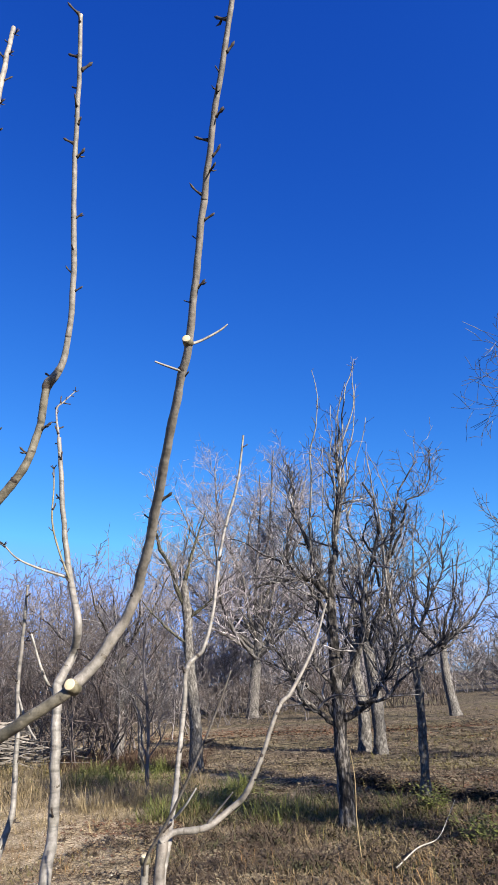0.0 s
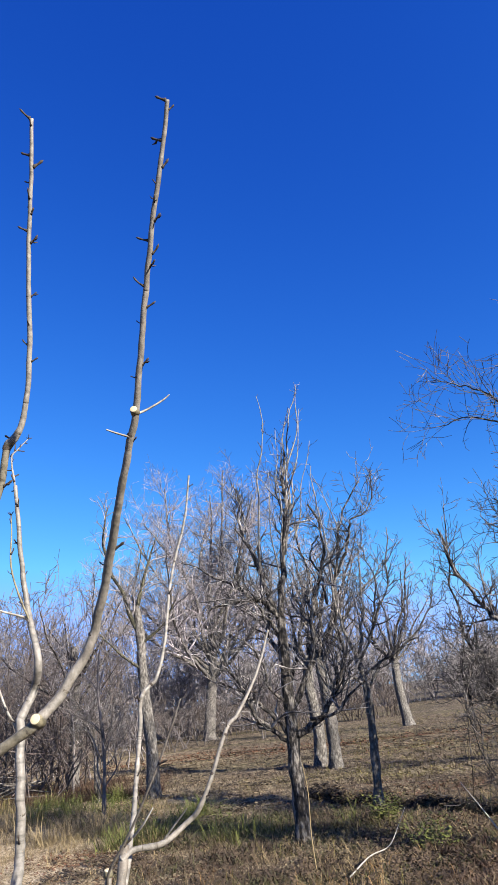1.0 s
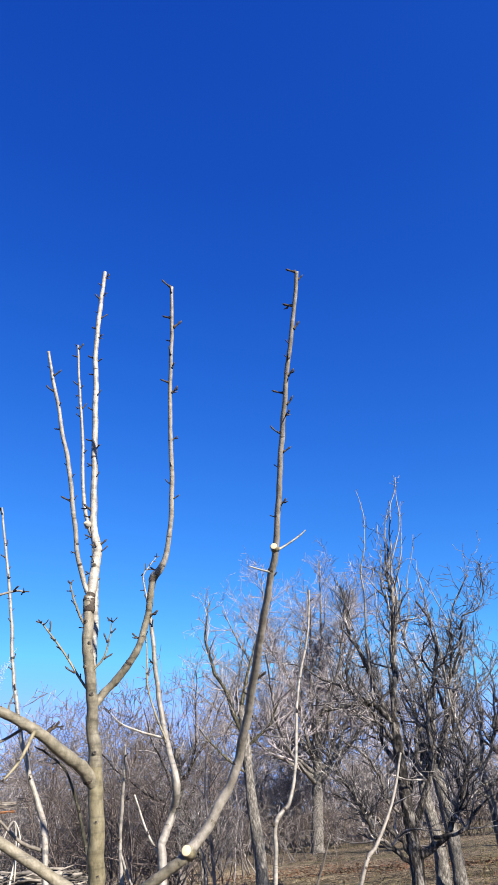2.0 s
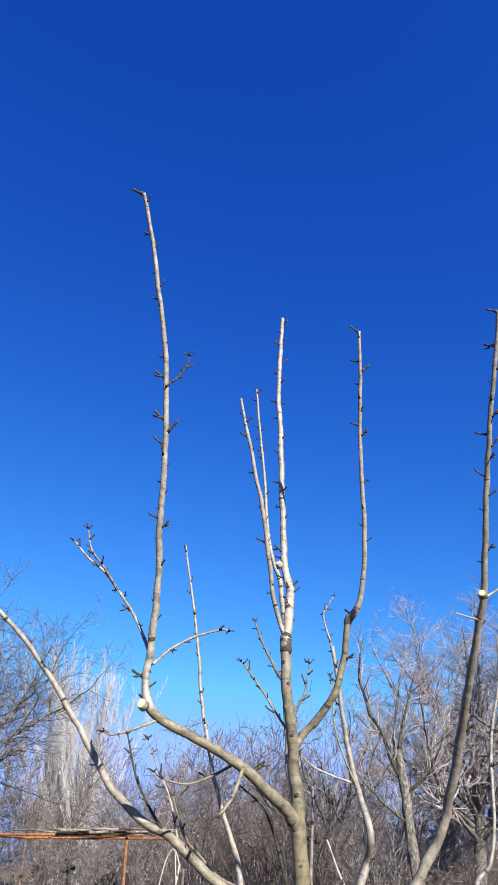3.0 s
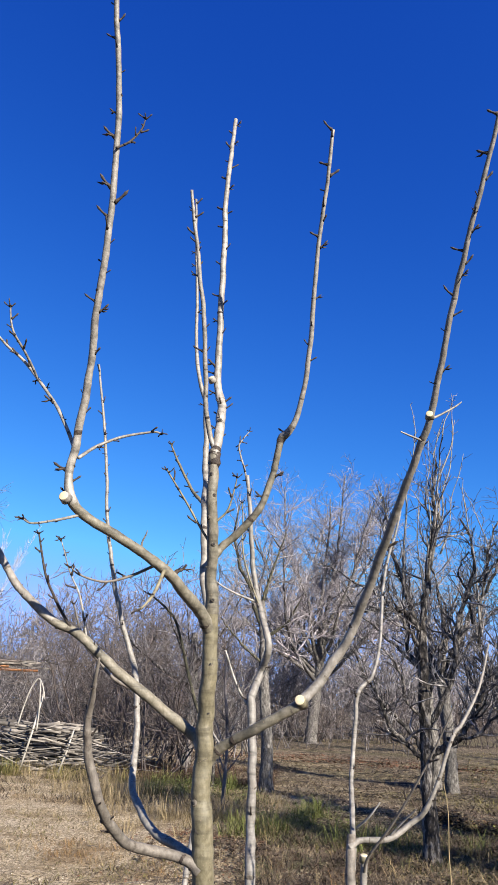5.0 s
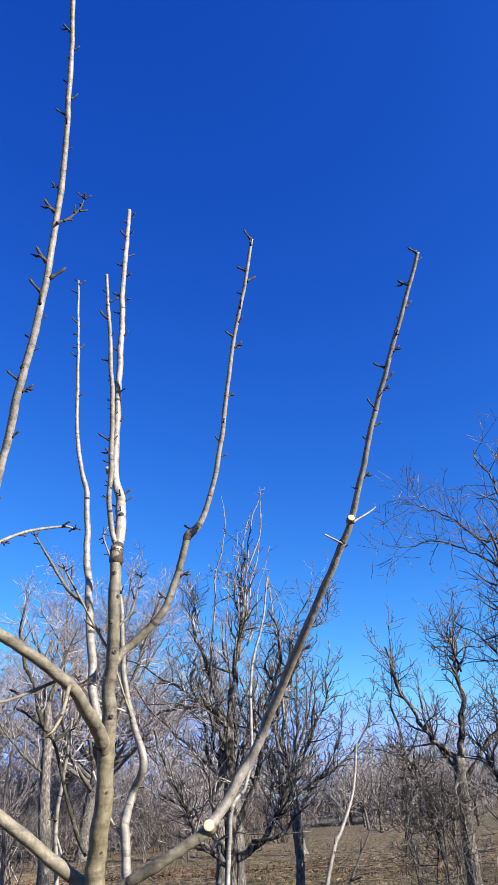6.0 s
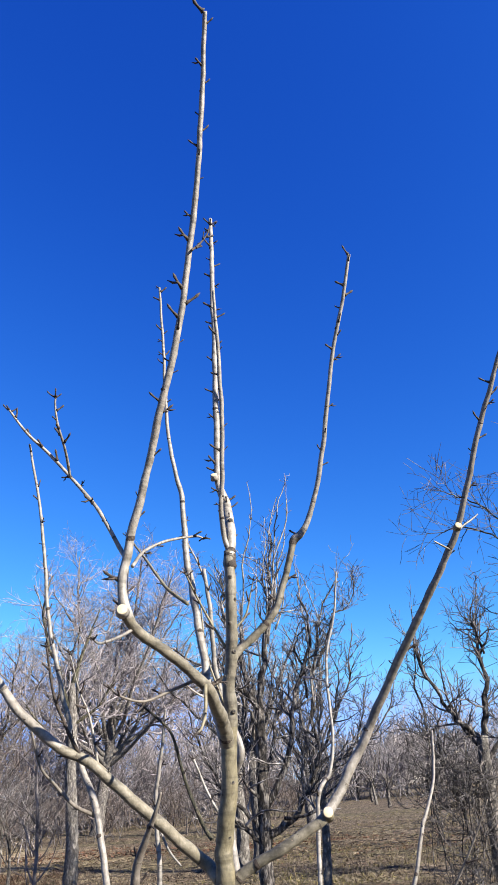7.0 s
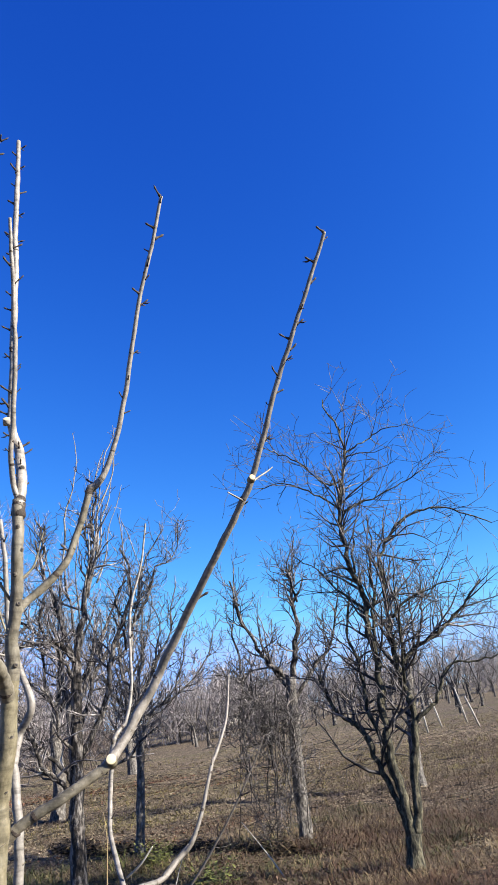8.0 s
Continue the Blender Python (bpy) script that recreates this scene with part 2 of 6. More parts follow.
# ---- mesh helpers ----
class Shape:
    """Vertices and faces gathered for one mesh."""

    def __init__(self):
        self.v, self.f = [], []

    def tube(self, pts, radii, sides=8, cap=True):
        n = len(pts)
        base = len(self.v)
        up = None
        for i, p in enumerate(pts):
            d = (pts[min(i + 1, n - 1)] - pts[max(i - 1, 0)])
            d = d.normalized() if d.length > 1e-9 else Vector((0, 0, 1))
            if up is None:
                ref = Vector((0, 1, 0)) if abs(d.z) > 0.7 else Vector((0, 0, 1))
                up = d.cross(ref).normalized()
            up = (up - d * up.dot(d)).normalized()
            side = d.cross(up)
            r = radii[i]
            for k in range(sides):
                a = 2 * math.pi * k / sides
                self.v.append(p + (up * math.cos(a) + side * math.sin(a)) * r)
        for i in range(n - 1):
            for k in range(sides):
                a, b = base + i * sides + k, base + i * sides + (k + 1) % sides
                self.f.append((a, b, b + sides, a + sides))
        if cap:
            self.f.append(tuple(base + (n - 1) * sides + k for k in range(sides)))
            self.f.append(tuple(base + k for k in reversed(range(sides))))

    def mesh(self, name, mat, smooth=True):
        me = bpy.data.meshes.new(name)
        me.from_pydata([tuple(v) for v in self.v], [], self.f)
        me.materials.append(mat)
        if smooth:
            me.shade_smooth()
        me.update()
        return me


def part(name, shape, mat, parent, label="", smooth=True):
    """One mesh object under a thing or a part."""
    me = shape if isinstance(shape, bpy.types.Mesh) else shape.mesh(name, mat, smooth)
    ob = new(name, me)
    ob.parent = parent
    if label:
        ob["label"] = label
    return ob


def thing(name, at, label, category, group="", kind=""):
    ob = new(name)
    ob.empty_display_size = 0.2
    ob.location = at
    return tagged(ob, label, category, group, kind)


def smooth_line(pts, per=5):
    """Catmull-Rom through (x, y, z, r) rows: places and radii."""
    p = [Vector(q) for q in pts]
    p = [p[0] * 2 - p[1]] + p + [p[-1] * 2 - p[-2]]
    out = []
    for i in range(1, len(p) - 2):
        for k in range(per):
            t = k / per
            a, b, c, d = p[i - 1], p[i], p[i + 1], p[i + 2]
            out.append(0.5 * ((2 * b) + (c - a) * t + (2 * a - 5 * b + 4 * c - d) * t * t + (3 * b - a - 3 * c + d) * t ** 3))
    out.append(p[-2])
    return [Vector(q[:3]) for q in out], [max(0.0012, q[3]) for q in out]


def spread(rows, r0, r1):
    """Rows of places with radii easing from r0 to r1 along them."""
    n = len(rows) - 1
    return [Vector((*q, r0 + (r1 - r0) * (i / n))) for i, q in enumerate(rows)]


# ---- ground ----
def ditch_line(x):
    return 13.15 - 1.55 * x + 0.12 * math.sin(x * 4.1)


def ground_height(x, y):
    far = min(1.0, max(0.0, (math.hypot(x, y) - 2) / 4))
    h = 0.035 * noise.noise(Vector((x * 0.5, y * 0.5, 3))) + 0.022 * noise.noise(Vector((x * 2.1, y * 2.1, 7)))
    rows = max(0.0, min(1.0, (y - 11.5) / 2)) * max(0.0, noise.noise(Vector((x * 0.35, y * 1.3, 11))) + 0.15)
    h += 0.07 * rows + 0.025 * noise.noise(Vector((x * 1.2, y * 3.0, 5)))
    # the shallow ditch runs slantwise past the slim tree's foot
    ditch = (y - ditch_line(x)) / 1.85
    along = min(1.0, max(0.0, (x - 0.2) / 0.5)) * min(1.0, max(0.0, (3.2 - x) / 0.5))
    h += along * (0.07 * math.exp(-((ditch - 0.36) / 0.2) ** 2) - 0.26 * math.exp(-(ditch / 0.2) ** 2))
    fade = min(1.0, max(0.0, (60 - math.hypot(x, y)) / 30))
    return h * far * fade


def ground():
    sh = Shape()
    xs = sorted(set([-900, -500, -250, -120, -70, -45, -35, -30] + [-26 + 0.22 * i for i in range(206)] + [22, 26, 32, 42, 60, 90, 150, 300, 600, 900]))
    ys = sorted(set([-600, -200, -60, -20, -8, -3, 0, 2] + [3 + 0.16 * i for i in range(135)] + [25 + 0.8 * i for i in range(20)] + [43, 48, 56, 70, 100, 160, 300, 600, 1200]))
    for y in ys:
        for x in xs:
            sh.v.append(Vector((x, y, ground_height(x, y))))
    w = len(xs)
    for j in range(len(ys) - 1):
        for i in range(w - 1):
            a = j * w + i
            sh.f.append((a, a + 1, a + w + 1, a + w))
    ob = new("ground", sh.mesh("ground", SOIL))
    return tagged(ob, "brown orchard soil with straw, leaves and a trodden dusty patch", "ground", kind="structure")


ground()


# ---- buds and pruning cuts ----
def spur_meshes():
    made = []
    rng = random.Random(4)
    for i in range(8):
        sh = Shape()
        n = 5
        length = rng.uniform(0.019, 0.031)
        bend = rng.uniform(0.1, 0.5)
        pts = [Vector((0, bend * length * (k / n) ** 2, length * k / n)) for k in range(n + 1)]
        rad = [0.0046, 0.0028, 0.002, 0.0021, 0.0027, 0.0005]
        sh.tube(pts, rad, 6)
        if i in (0, 5):
            q = pts[2]
            sh.tube([q, q + Vector((0.007, -0.004, 0.005)), q + Vector((0.012, -0.006, 0.013))], [0.0017, 0.0022, 0.0005], 5)
        if i == 5:
            q = pts[1]
            sh.tube([q, q + Vector((-0.006, -0.003, 0.003)), q + Vector((-0.01, -0.005, 0.009))], [0.0016, 0.002, 0.0005], 5)
        made.append(sh.mesh("spur", BUD))
    return made


SPURS = spur_meshes()


def set_spurs(limb, pts, rad, rng, gap=0.05, start=0.0, size=1.0):
    """Short fruit spurs round a shoot, each an object on one of a few shared meshes."""
    run, turn, nxt = 0.0, rng.uniform(0, 6.28), start + gap * 0.5
    for a, b, r in zip(pts, pts[1:], rad):
        seg = (b - a).length
        while run + seg > nxt:
            p = a.lerp(b, (nxt - run) / seg)
            d = (b - a).normalized()
            side = d.orthogonal().normalized()
            side = Matrix.Rotation(turn, 3, d) @ side
            out = (side * 0.82 + d * rng.uniform(0.3, 0.75)).normalized()
            xa = out.cross(d).normalized()
            ya = out.cross(xa) * -1
            k = size * rng.uniform(0.65, 1.35)
            m = Matrix((xa * k, ya * k, out * k)).transposed().to_4x4()
            ob = part("spur", rng.choice(SPURS), None, limb)
            ob.matrix_basis = Matrix.Translation(p + side * (r * 0.8)) @ m
            turn += 2.4 + rng.uniform(-0.3, 0.3)
            nxt += gap * rng.uniform(0.6, 1.5)
        run += seg


def spur_at(limb, pts, rad, z, side, length, rng):
    """One spur at a height on a shoot, to one side (-1, 1) or in front (0)."""
    i = min(range(len(pts)), key=lambda k: abs(pts[k].z - z) - 0.002 * k)
    d = (pts[min(i + 1, len(pts) - 1)] - pts[max(i - 1, 0)]).normalized()
    a = rng.uniform(-0.5, 0.35) if side else -1.57
    flat = Vector((math.cos(a) * (side or 1), math.sin(a), 0))
    out = (flat + d * rng.uniform(0.25, 0.75)).normalized()
    xa = out.cross(d).normalized()
    ya = out.cross(xa) * -1
    k = max(0.6, (length + 0.011) / 0.026)
    w = k ** 0.6
    m = Matrix((xa * w, ya * k, out * k)).transposed().to_4x4()
    ob = part("spur", rng.choice(SPURS), None, limb)
    ob.matrix_basis = Matrix.Translation(pts[i] + flat * (rad[i] * 0.7)) @ m


def pruning_cut(limb, at, face, r, collar_mat, length=0.02):
    """A pruned stub: a collar of bark and the pale disc of the fresh cut."""
    d = Vector(face).normalized()
    at = Vector(at)
    sh = Shape()
    sh.tube([at - d * length * 1.6, at - d * length * 0.6, at - d * 0.003, at], [r * 1.25, r * 1.1, r * 1.03, r * 0.96], 14)
    part("cut_collar", sh, collar_mat, limb)
    disc = Shape()
    disc.tube([at - d * 0.002, at + d * 0.0015, at + d * 0.0022], [r * 0.94, r * 0.93, r * 0.8], 14)
    part("cut_face", disc, CUT_WOOD, limb, "fresh cream-coloured pruning cut")


def knot(limb, at, face, r):
    """An old healed scar: a low bark lip round a dark hollow."""
    d = Vector(face).normalized()
    at = Vector(at)
    sh = Shape()
    sh.tube([at - d * 0.014, at - d * 0.002, at + d * 0.0015, at - d * 0.001], [r * 1.3, r * 1.15, r * 0.9, r * 0.6], 12)
    part("knot", sh, BARK_RING, limb)
    hole = Shape()
    hole.tube([at - d * 0.002, at + d * 0.001, at + d * 0.0018], [r * 0.62, r * 0.6, r * 0.4], 10)
    part("knot_hollow", hole, BARK_BLACK, limb)


def limb_of(tree, name, rows, mat, seed, label="", spurs=0.0, start=0.0, sides=12, knots=True, parent=None, spec=(), thick=0.82, old=None):
    """A limb through rows (x, y, z, r) in world places, with swollen nodes and spurs; old: (height, bark) of the older wood below a cut."""
    base = tree.location
    rng = random.Random(seed)
    pts, rad = smooth_line(rows, 7)
    pts, rad = [p - base for p in pts], [r * thick for r in rad]
    if knots:
        fine_p, fine_r = [], []
        for i in range(len(pts) - 1):
            for k in range(2):
                fine_p.append(pts[i].lerp(pts[i + 1], k / 2))
                fine_r.append(rad[i] + (rad[i + 1] - rad[i]) * k / 2)
        fine_p.append(pts[-1])
        fine_r.append(rad[-1])
        pts, rad = fine_p, fine_r
        wob = 0.1
        rad = [r * (1 + wob * noise.noise(p * 38 + Vector((seed, 0, 0))) + 0.05 * noise.noise(p * 90)) for p, r in zip(pts, rad)]
        pts = [p + Vector((noise.noise(p * 13), noise.noise(p * 13 + Vector((7, 7, 7))), 0)) * (r * 0.42) for p, r in zip(pts, rad)]
    sh = Shape()
    sh.tube(pts, rad, sides)
    ob = part(name, sh, mat, parent or tree, label)
    if old:
        ob.data.materials.append(old[1])
        for face in ob.data.polygons:
            if face.center.z + base.z < old[0] + 0.012 * noise.noise(face.center * 60):
                face.material_index = 1
    if len(pts) > 40:
        k = rng.randrange(3, 8)
        while k < len(pts) - 3:
            # some rings become wide one-sided dark blotches: spur shade put into colour
            spur_shade = name in ("shoot", "leader", "limb") and rng.random() < 0.35
            d = (pts[k + 1] - pts[k]).normalized() * (rng.uniform(0.003, 0.007) if spur_shade else rng.uniform(0.0012, 0.0035))
            tilt = Vector((rng.gauss(0, 0.15), rng.gauss(0, 0.15), 0)) * rad[k]
            ring = Shape()
            turn = rng.uniform(0, 6.283)
            off = Vector((math.cos(turn), math.sin(turn), 0)) * (rad[k] * (0.28 if spur_shade else 0.1))
            ring.tube([pts[k] - d - tilt * 0.4, pts[k] + off, pts[k] + d + tilt * 0.4], [rad[k] * 0.93, rad[k] * rng.uniform(0.97, 1.03), rad[k] * 0.93], sides, cap=False)
            part("bark_scar", ring, BUD if spur_shade else BARK_RING, ob)
            k += rng.randrange(6, 22)
    if spurs:
        set_spurs(ob, pts, rad, rng, spurs, start)
    if name == "twig" and spurs:
        for side, length in ((-1, 0.012), (1, 0.01), (0, 0.008)):
            spur_at(ob, pts, rad, pts[-1].z - 0.004 * side, side, length, rng)
    for z, side, length in spec:
        spur_at(ob, pts, rad, z, side, length, rng)
    return ob


# ---- the pruned pear tree ----
def pruned_pear():
    tree = thing("pear_tree", (-0.68, 2.22, 0.0), "freshly pruned young pear tree with pale upright shoots", "tree")
    trunk = limb_of(tree, "trunk", [(-0.68, 2.22, -0.05, 0.062), (-0.69, 2.23, 0.12, 0.05), (-0.682, 2.235, 0.5, 0.045), (-0.67, 2.21, 0.9, 0.042), (-0.661, 2.155, 1.09, 0.041), (-0.66, 2.108, 1.233, 0.041), (-0.667, 2.104, 1.366, 0.037),
                                    (-0.661, 2.092, 1.507, 0.034), (-0.645, 2.04, 1.67, 0.0315), (-0.636, 1.999, 1.854, 0.0285), (-0.63, 1.95, 2.021, 0.023), (-0.62, 1.885, 2.211, 0.0215), (-0.622, 1.88, 2.38, 0.0205)],
                    BARK_STEM, 1, "smooth olive-grey trunk", sides=18, thick=0.8, old=(1.86, BARK_YOUNG))
    for x, y, z, r, side in ((-0.637, 2.03, 1.71, 0.0085, 0.15), (-0.64, 1.985, 1.955, 0.008, -0.25), (-0.651, 2.08, 1.565, 0.005, 0.3), (-0.67, 2.105, 1.31, 0.009, -0.5), (-0.622, 1.9, 2.15, 0.006, -0.6), (-0.628, 1.93, 2.07, 0.0075, 0.7), (-0.62, 1.886, 2.22, 0.0065, 0.5), (-0.621, 1.882, 2.29, 0.007, -0.2), (-0.633, 1.98, 1.9, 0.006, 0.6), (-0.675, 2.16, 1.02, 0.01, 0.2), (-0.685, 2.23, 0.7, 0.01, -0.3)):
        d = Vector((side, -1, 0.1)).normalized()
        trunk_r = 0.8 * (0.0335 - 0.014 * (z - 1.5))
        knot(trunk, Vector((x, y, z)) - tree.location + d * trunk_r, d, r)
    mid = limb_of(tree, "leader", [(-0.62, 1.88, 2.36, 0.0185), (-0.61, 1.895, 2.46, 0.0175), (-0.618, 1.93, 2.56, 0.017), (-0.638, 1.945, 2.674, 0.0142), (-0.637, 1.932, 2.889, 0.0128), (-0.634, 1.917, 3.151, 0.0118),
                                   (-0.631, 1.903, 3.44, 0.0106), (-0.625, 1.925, 3.705, 0.0095), (-0.621, 1.952, 3.914, 0.0085)], BARK_SHOOT, 2, "pale upright leader", thick=0.95,
                  spec=[(3.87, 1, 0.019), (3.82, -1, 0.021), (3.73, -1, 0.031), (3.75, 1, 0.013), (3.65, -1, 0.013), (3.61, 1, 0.023), (3.55, -1, 0.032), (3.5, 1, 0.017), (3.4, -1, 0.034), (3.37, 1, 0.019), (3.31, -1, 0.024), (3.22, 1, 0.016), (3.16, -1, 0.021), (3.01, -1, 0.023), (2.97, 1, 0.018), (2.91, -1, 0.02), (2.86, 1, 0.011), (2.7, -1, 0.026), (2.72, -1, 0.034), (2.58, 1, 0.03), (2.57, 0, 0.022), (2.55, 1, 0.018), (2.62, -1, 0.02), (2.53, -1, 0.022), (2.5, 0, 0.014), (2.46, -1, 0.016), (2.43, 1, 0.012)])
    for x, y, z, r, side in ((-0.612, 1.898, 2.49, 0.007, 0.3), (-0.622, 1.878, 2.375, 0.008, 0.2)):
        d = Vector((side, -1, 0.1)).normalized()
        knot(mid, Vector((x, y, z)) - tree.location + d * 0.0122, d, r)
    pruning_cut(mid, Vector((-0.657, 1.92, 2.672)) - tree.location, (-0.25, -0.7, 0.66), 0.012, BARK_SHOOT, 0.012)
    limb_of(tree, "shoot", [(-0.622, 1.88, 2.385, 0.0105), (-0.638, 1.867, 2.432, 0.0092), (-0.645, 1.836, 2.5, 0.0086), (-0.6425, 1.795, 2.6, 0.0085), (-0.6395, 1.753, 2.702, 0.0085), (-0.64, 1.718, 2.797, 0.008), (-0.645, 1.671, 2.9, 0.0076),
                             (-0.65, 1.634, 3.0, 0.007), (-0.658, 1.596, 3.09, 0.0064), (-0.663, 1.562, 3.19, 0.0055)],
            BARK_SHOOT, 3, "", thick=0.95,
            spec=[(3.13, -1, 0.006), (3.1, 1, 0.021), (3.05, -1, 0.027), (3.0, 1, 0.008), (2.92, -1, 0.021), (2.8, -1, 0.006), (2.76, 1, 0.01), (2.69, -1, 0.028), (2.69, 1, 0.008), (2.52, -1, 0.01)])
    collar = Shape()
    c = Vector((-0.621, 1.882, 2.355)) - tree.location
    collar.tube([c + Vector((0, 0, h)) for h in (-0.035, -0.02, -0.005, 0.012, 0.026)], [0.0145, 0.0195, 0.021, 0.0185, 0.0135], 14)
    for i, v in enumerate(collar.v):
        collar.v[i] = v + (v - c).normalized() * (0.011 * noise.noise(v * 75))
    part("branch_collar", collar, BUD, mid)
    back = limb_of(tree, "shoot", [(-0.645, 2.03, 1.8, 0.016), (-0.672, 2.075, 1.92, 0.0155), (-0.69, 2.09, 2.005, 0.0155), (-0.716, 2.152, 2.229, 0.0145), (-0.743, 2.23, 2.467, 0.0135), (-0.756, 2.232, 2.697, 0.0115), (-0.784, 2.208, 2.828, 0.0095),
                                   (-0.808, 2.215, 2.991, 0.0085), (-0.82, 2.22, 3.225, 0.0075), (-0.826, 2.19, 3.411, 0.0068), (-0.841, 2.175, 3.712, 0.0055)], BARK_SHOOT, 4, "", thick=0.9,
                   spec=[(3.71, -1, 0.011), (3.68, 1, 0.034), (3.64, -1, 0.028), (3.49, -1, 0.027), (3.46, 1, 0.016), (3.43, -1, 0.013), (3.37, -1, 0.013), (3.36, 1, 0.027), (3.32, -1, 0.019), (3.14, 1, 0.018)])
    limb_of(tree, "twig", [(-0.745, 2.235, 2.30, 0.009), (-0.821, 2.327, 2.389, 0.0075), (-0.905, 2.397, 2.531, 0.006), (-0.98, 2.5, 2.66, 0.004)], BARK_YOUNG, 41, "", 0.045, 0.05, 8, parent=back)
    left = limb_of(tree, "limb", [(-0.636, 2.02, 1.80, 0.03), (-0.656, 1.95, 1.86, 0.0285), (-0.672, 1.885, 1.888, 0.026), (-0.71, 1.785, 1.942, 0.0225), (-0.768, 1.71, 1.992, 0.0205), (-0.835, 1.64, 2.034, 0.0195), (-0.893, 1.58, 2.066, 0.019), (-0.93, 1.523, 2.106, 0.0195),
                                  (-0.943, 1.51, 2.18, 0.0165), (-0.924, 1.495, 2.288, 0.016), (-0.882, 1.432, 2.447, 0.0148), (-0.844, 1.353, 2.601, 0.0138), (-0.796, 1.262, 2.802, 0.0128), (-0.757, 1.163, 3.054, 0.0118),
                                  (-0.737, 1.062, 3.236, 0.0108), (-0.727, 0.97, 3.402, 0.0096), (-0.723, 0.9, 3.516, 0.0088), (-0.722, 0.864, 3.562, 0.0085)], BARK_SHOOT, 5, "long bent limb rising into an upright shoot", sides=14, thick=0.72, old=(2.1, BARK_STEM),
                   spec=[(3.56, -1, 0.04), (3.54, 1, 0.016), (3.45, -1, 0.019), (3.41, 1, 0.012), (3.33, -1, 0.01), (3.3, 1, 0.019), (3.26, -1, 0.017), (3.23, 0, 0.011), (3.19, 1, 0.007), (3.09, -1, 0.015), (3.03, -1, 0.031), (2.91, -1, 0.036), (2.88, 1, 0.036), (2.84, -1, 0.031), (2.8, 0, 0.022), (2.77, 1, 0.007), (2.73, -1, 0.016), (2.7, 1, 0.007), (2.63, -1, 0.023), (2.6, 1, 0.025), (2.5, 1, 0.022), (2.4, -1, 0.007), (2.35, 1, 0.018), (2.19, -1, 0.037), (2.16, 1, 0.022), (2.13, -1, 0.022)])
    pruning_cut(left, Vector((-0.94, 1.49, 2.112)) - tree.location, (-0.08, -0.97, 0.18), 0.0142, BARK_SHOOT, 0.012)
    limb_of(tree, "twig", [(-0.935, 1.505, 2.25, 0.008), (-0.954, 1.52, 2.286, 0.0072), (-1.018, 1.52, 2.401, 0.0064), (-1.141, 1.53, 2.552, 0.0056), (-1.21, 1.506, 2.615, 0.0048), (-1.263, 1.482, 2.68, 0.0036)], BARK_SHOOT, 51, "", 0.045, 0.1, 8, parent=left)
    limb_of(tree, "twig", [(-1.09, 1.528, 2.49, 0.0052), (-1.1, 1.44, 2.545, 0.0046), (-1.112, 1.385, 2.581, 0.004), (-1.119, 1.367, 2.629, 0.0034), (-1.118, 1.36, 2.65, 0.003)], BARK_SHOOT, 52, "", 0.03, 0.1, 8, parent=left)
    limb_of(tree, "twig", [(-0.917, 1.5, 2.225, 0.0065), (-0.885, 1.562, 2.286, 0.0056), (-0.823, 1.596, 2.325, 0.005), (-0.746, 1.618, 2.343, 0.004), (-0.72, 1.622, 2.338, 0.003)], BARK_SHOOT, 53, "", 0.06, 0.05, 8, parent=left)
    limb_of(tree, "twig", [(-0.915, 1.555, 2.075, 0.0052), (-0.945, 1.49, 2.045, 0.0045), (-0.985, 1.43, 2.02, 0.0036), (-1.0, 1.4, 2.025, 0.0025)], BARK_SHOOT, 54, "", 0.05, 0.04, 8, parent=left)
    limb_of(tree, "twig", [(-0.745, 1.735, 1.97, 0.0065), (-0.82, 1.76, 1.945, 0.0055), (-0.89, 1.72, 1.918, 0.0045), (-0.95, 1.68, 1.93, 0.0035), (-0.975, 1.66, 1.95, 0.0025)], BARK_BROWN, 55, "", 0.06, 0.08, 8, parent=left)
    limb_of(tree, "twig", [(-0.722, 1.75, 1.958, 0.0068), (-0.726, 1.69, 1.882, 0.0056), (-0.742, 1.65, 1.838, 0.0045), (-0.753, 1.64, 1.826, 0.0035)], BARK_YOUNG, 56, "", 0.05, 0.03, 8, parent=left)
    limb_of(tree, "twig", [(-0.758, 1.17, 3.0, 0.0045), (-0.735, 1.2, 3.05, 0.0038), (-0.71, 1.21, 3.1, 0.003), (-0.7, 1.21, 3.14, 0.002)], BUD, 57, "", 0.025, 0.02, 8, parent=left)
    limb_of(tree, "stub", [(-0.708, 1.795, 1.948, 0.0105), (-0.698, 1.797, 1.962, 0.0085), (-0.682, 1.798, 1.968, 0.006), (-0.668, 1.796, 1.982, 0.0042)], BUD, 58, "dark dead stub", 0.02, 0.015, 8, parent=left)
    limb_of(tree, "stub", [(-0.78, 1.695, 2.008, 0.005), (-0.775, 1.69, 2.03, 0.0034), (-0.765, 1.688, 2.05, 0.003), (-0.762, 1.687, 2.062, 0.0015)], BARK_BROWN, 59, "", 0, 0, 8, parent=left)
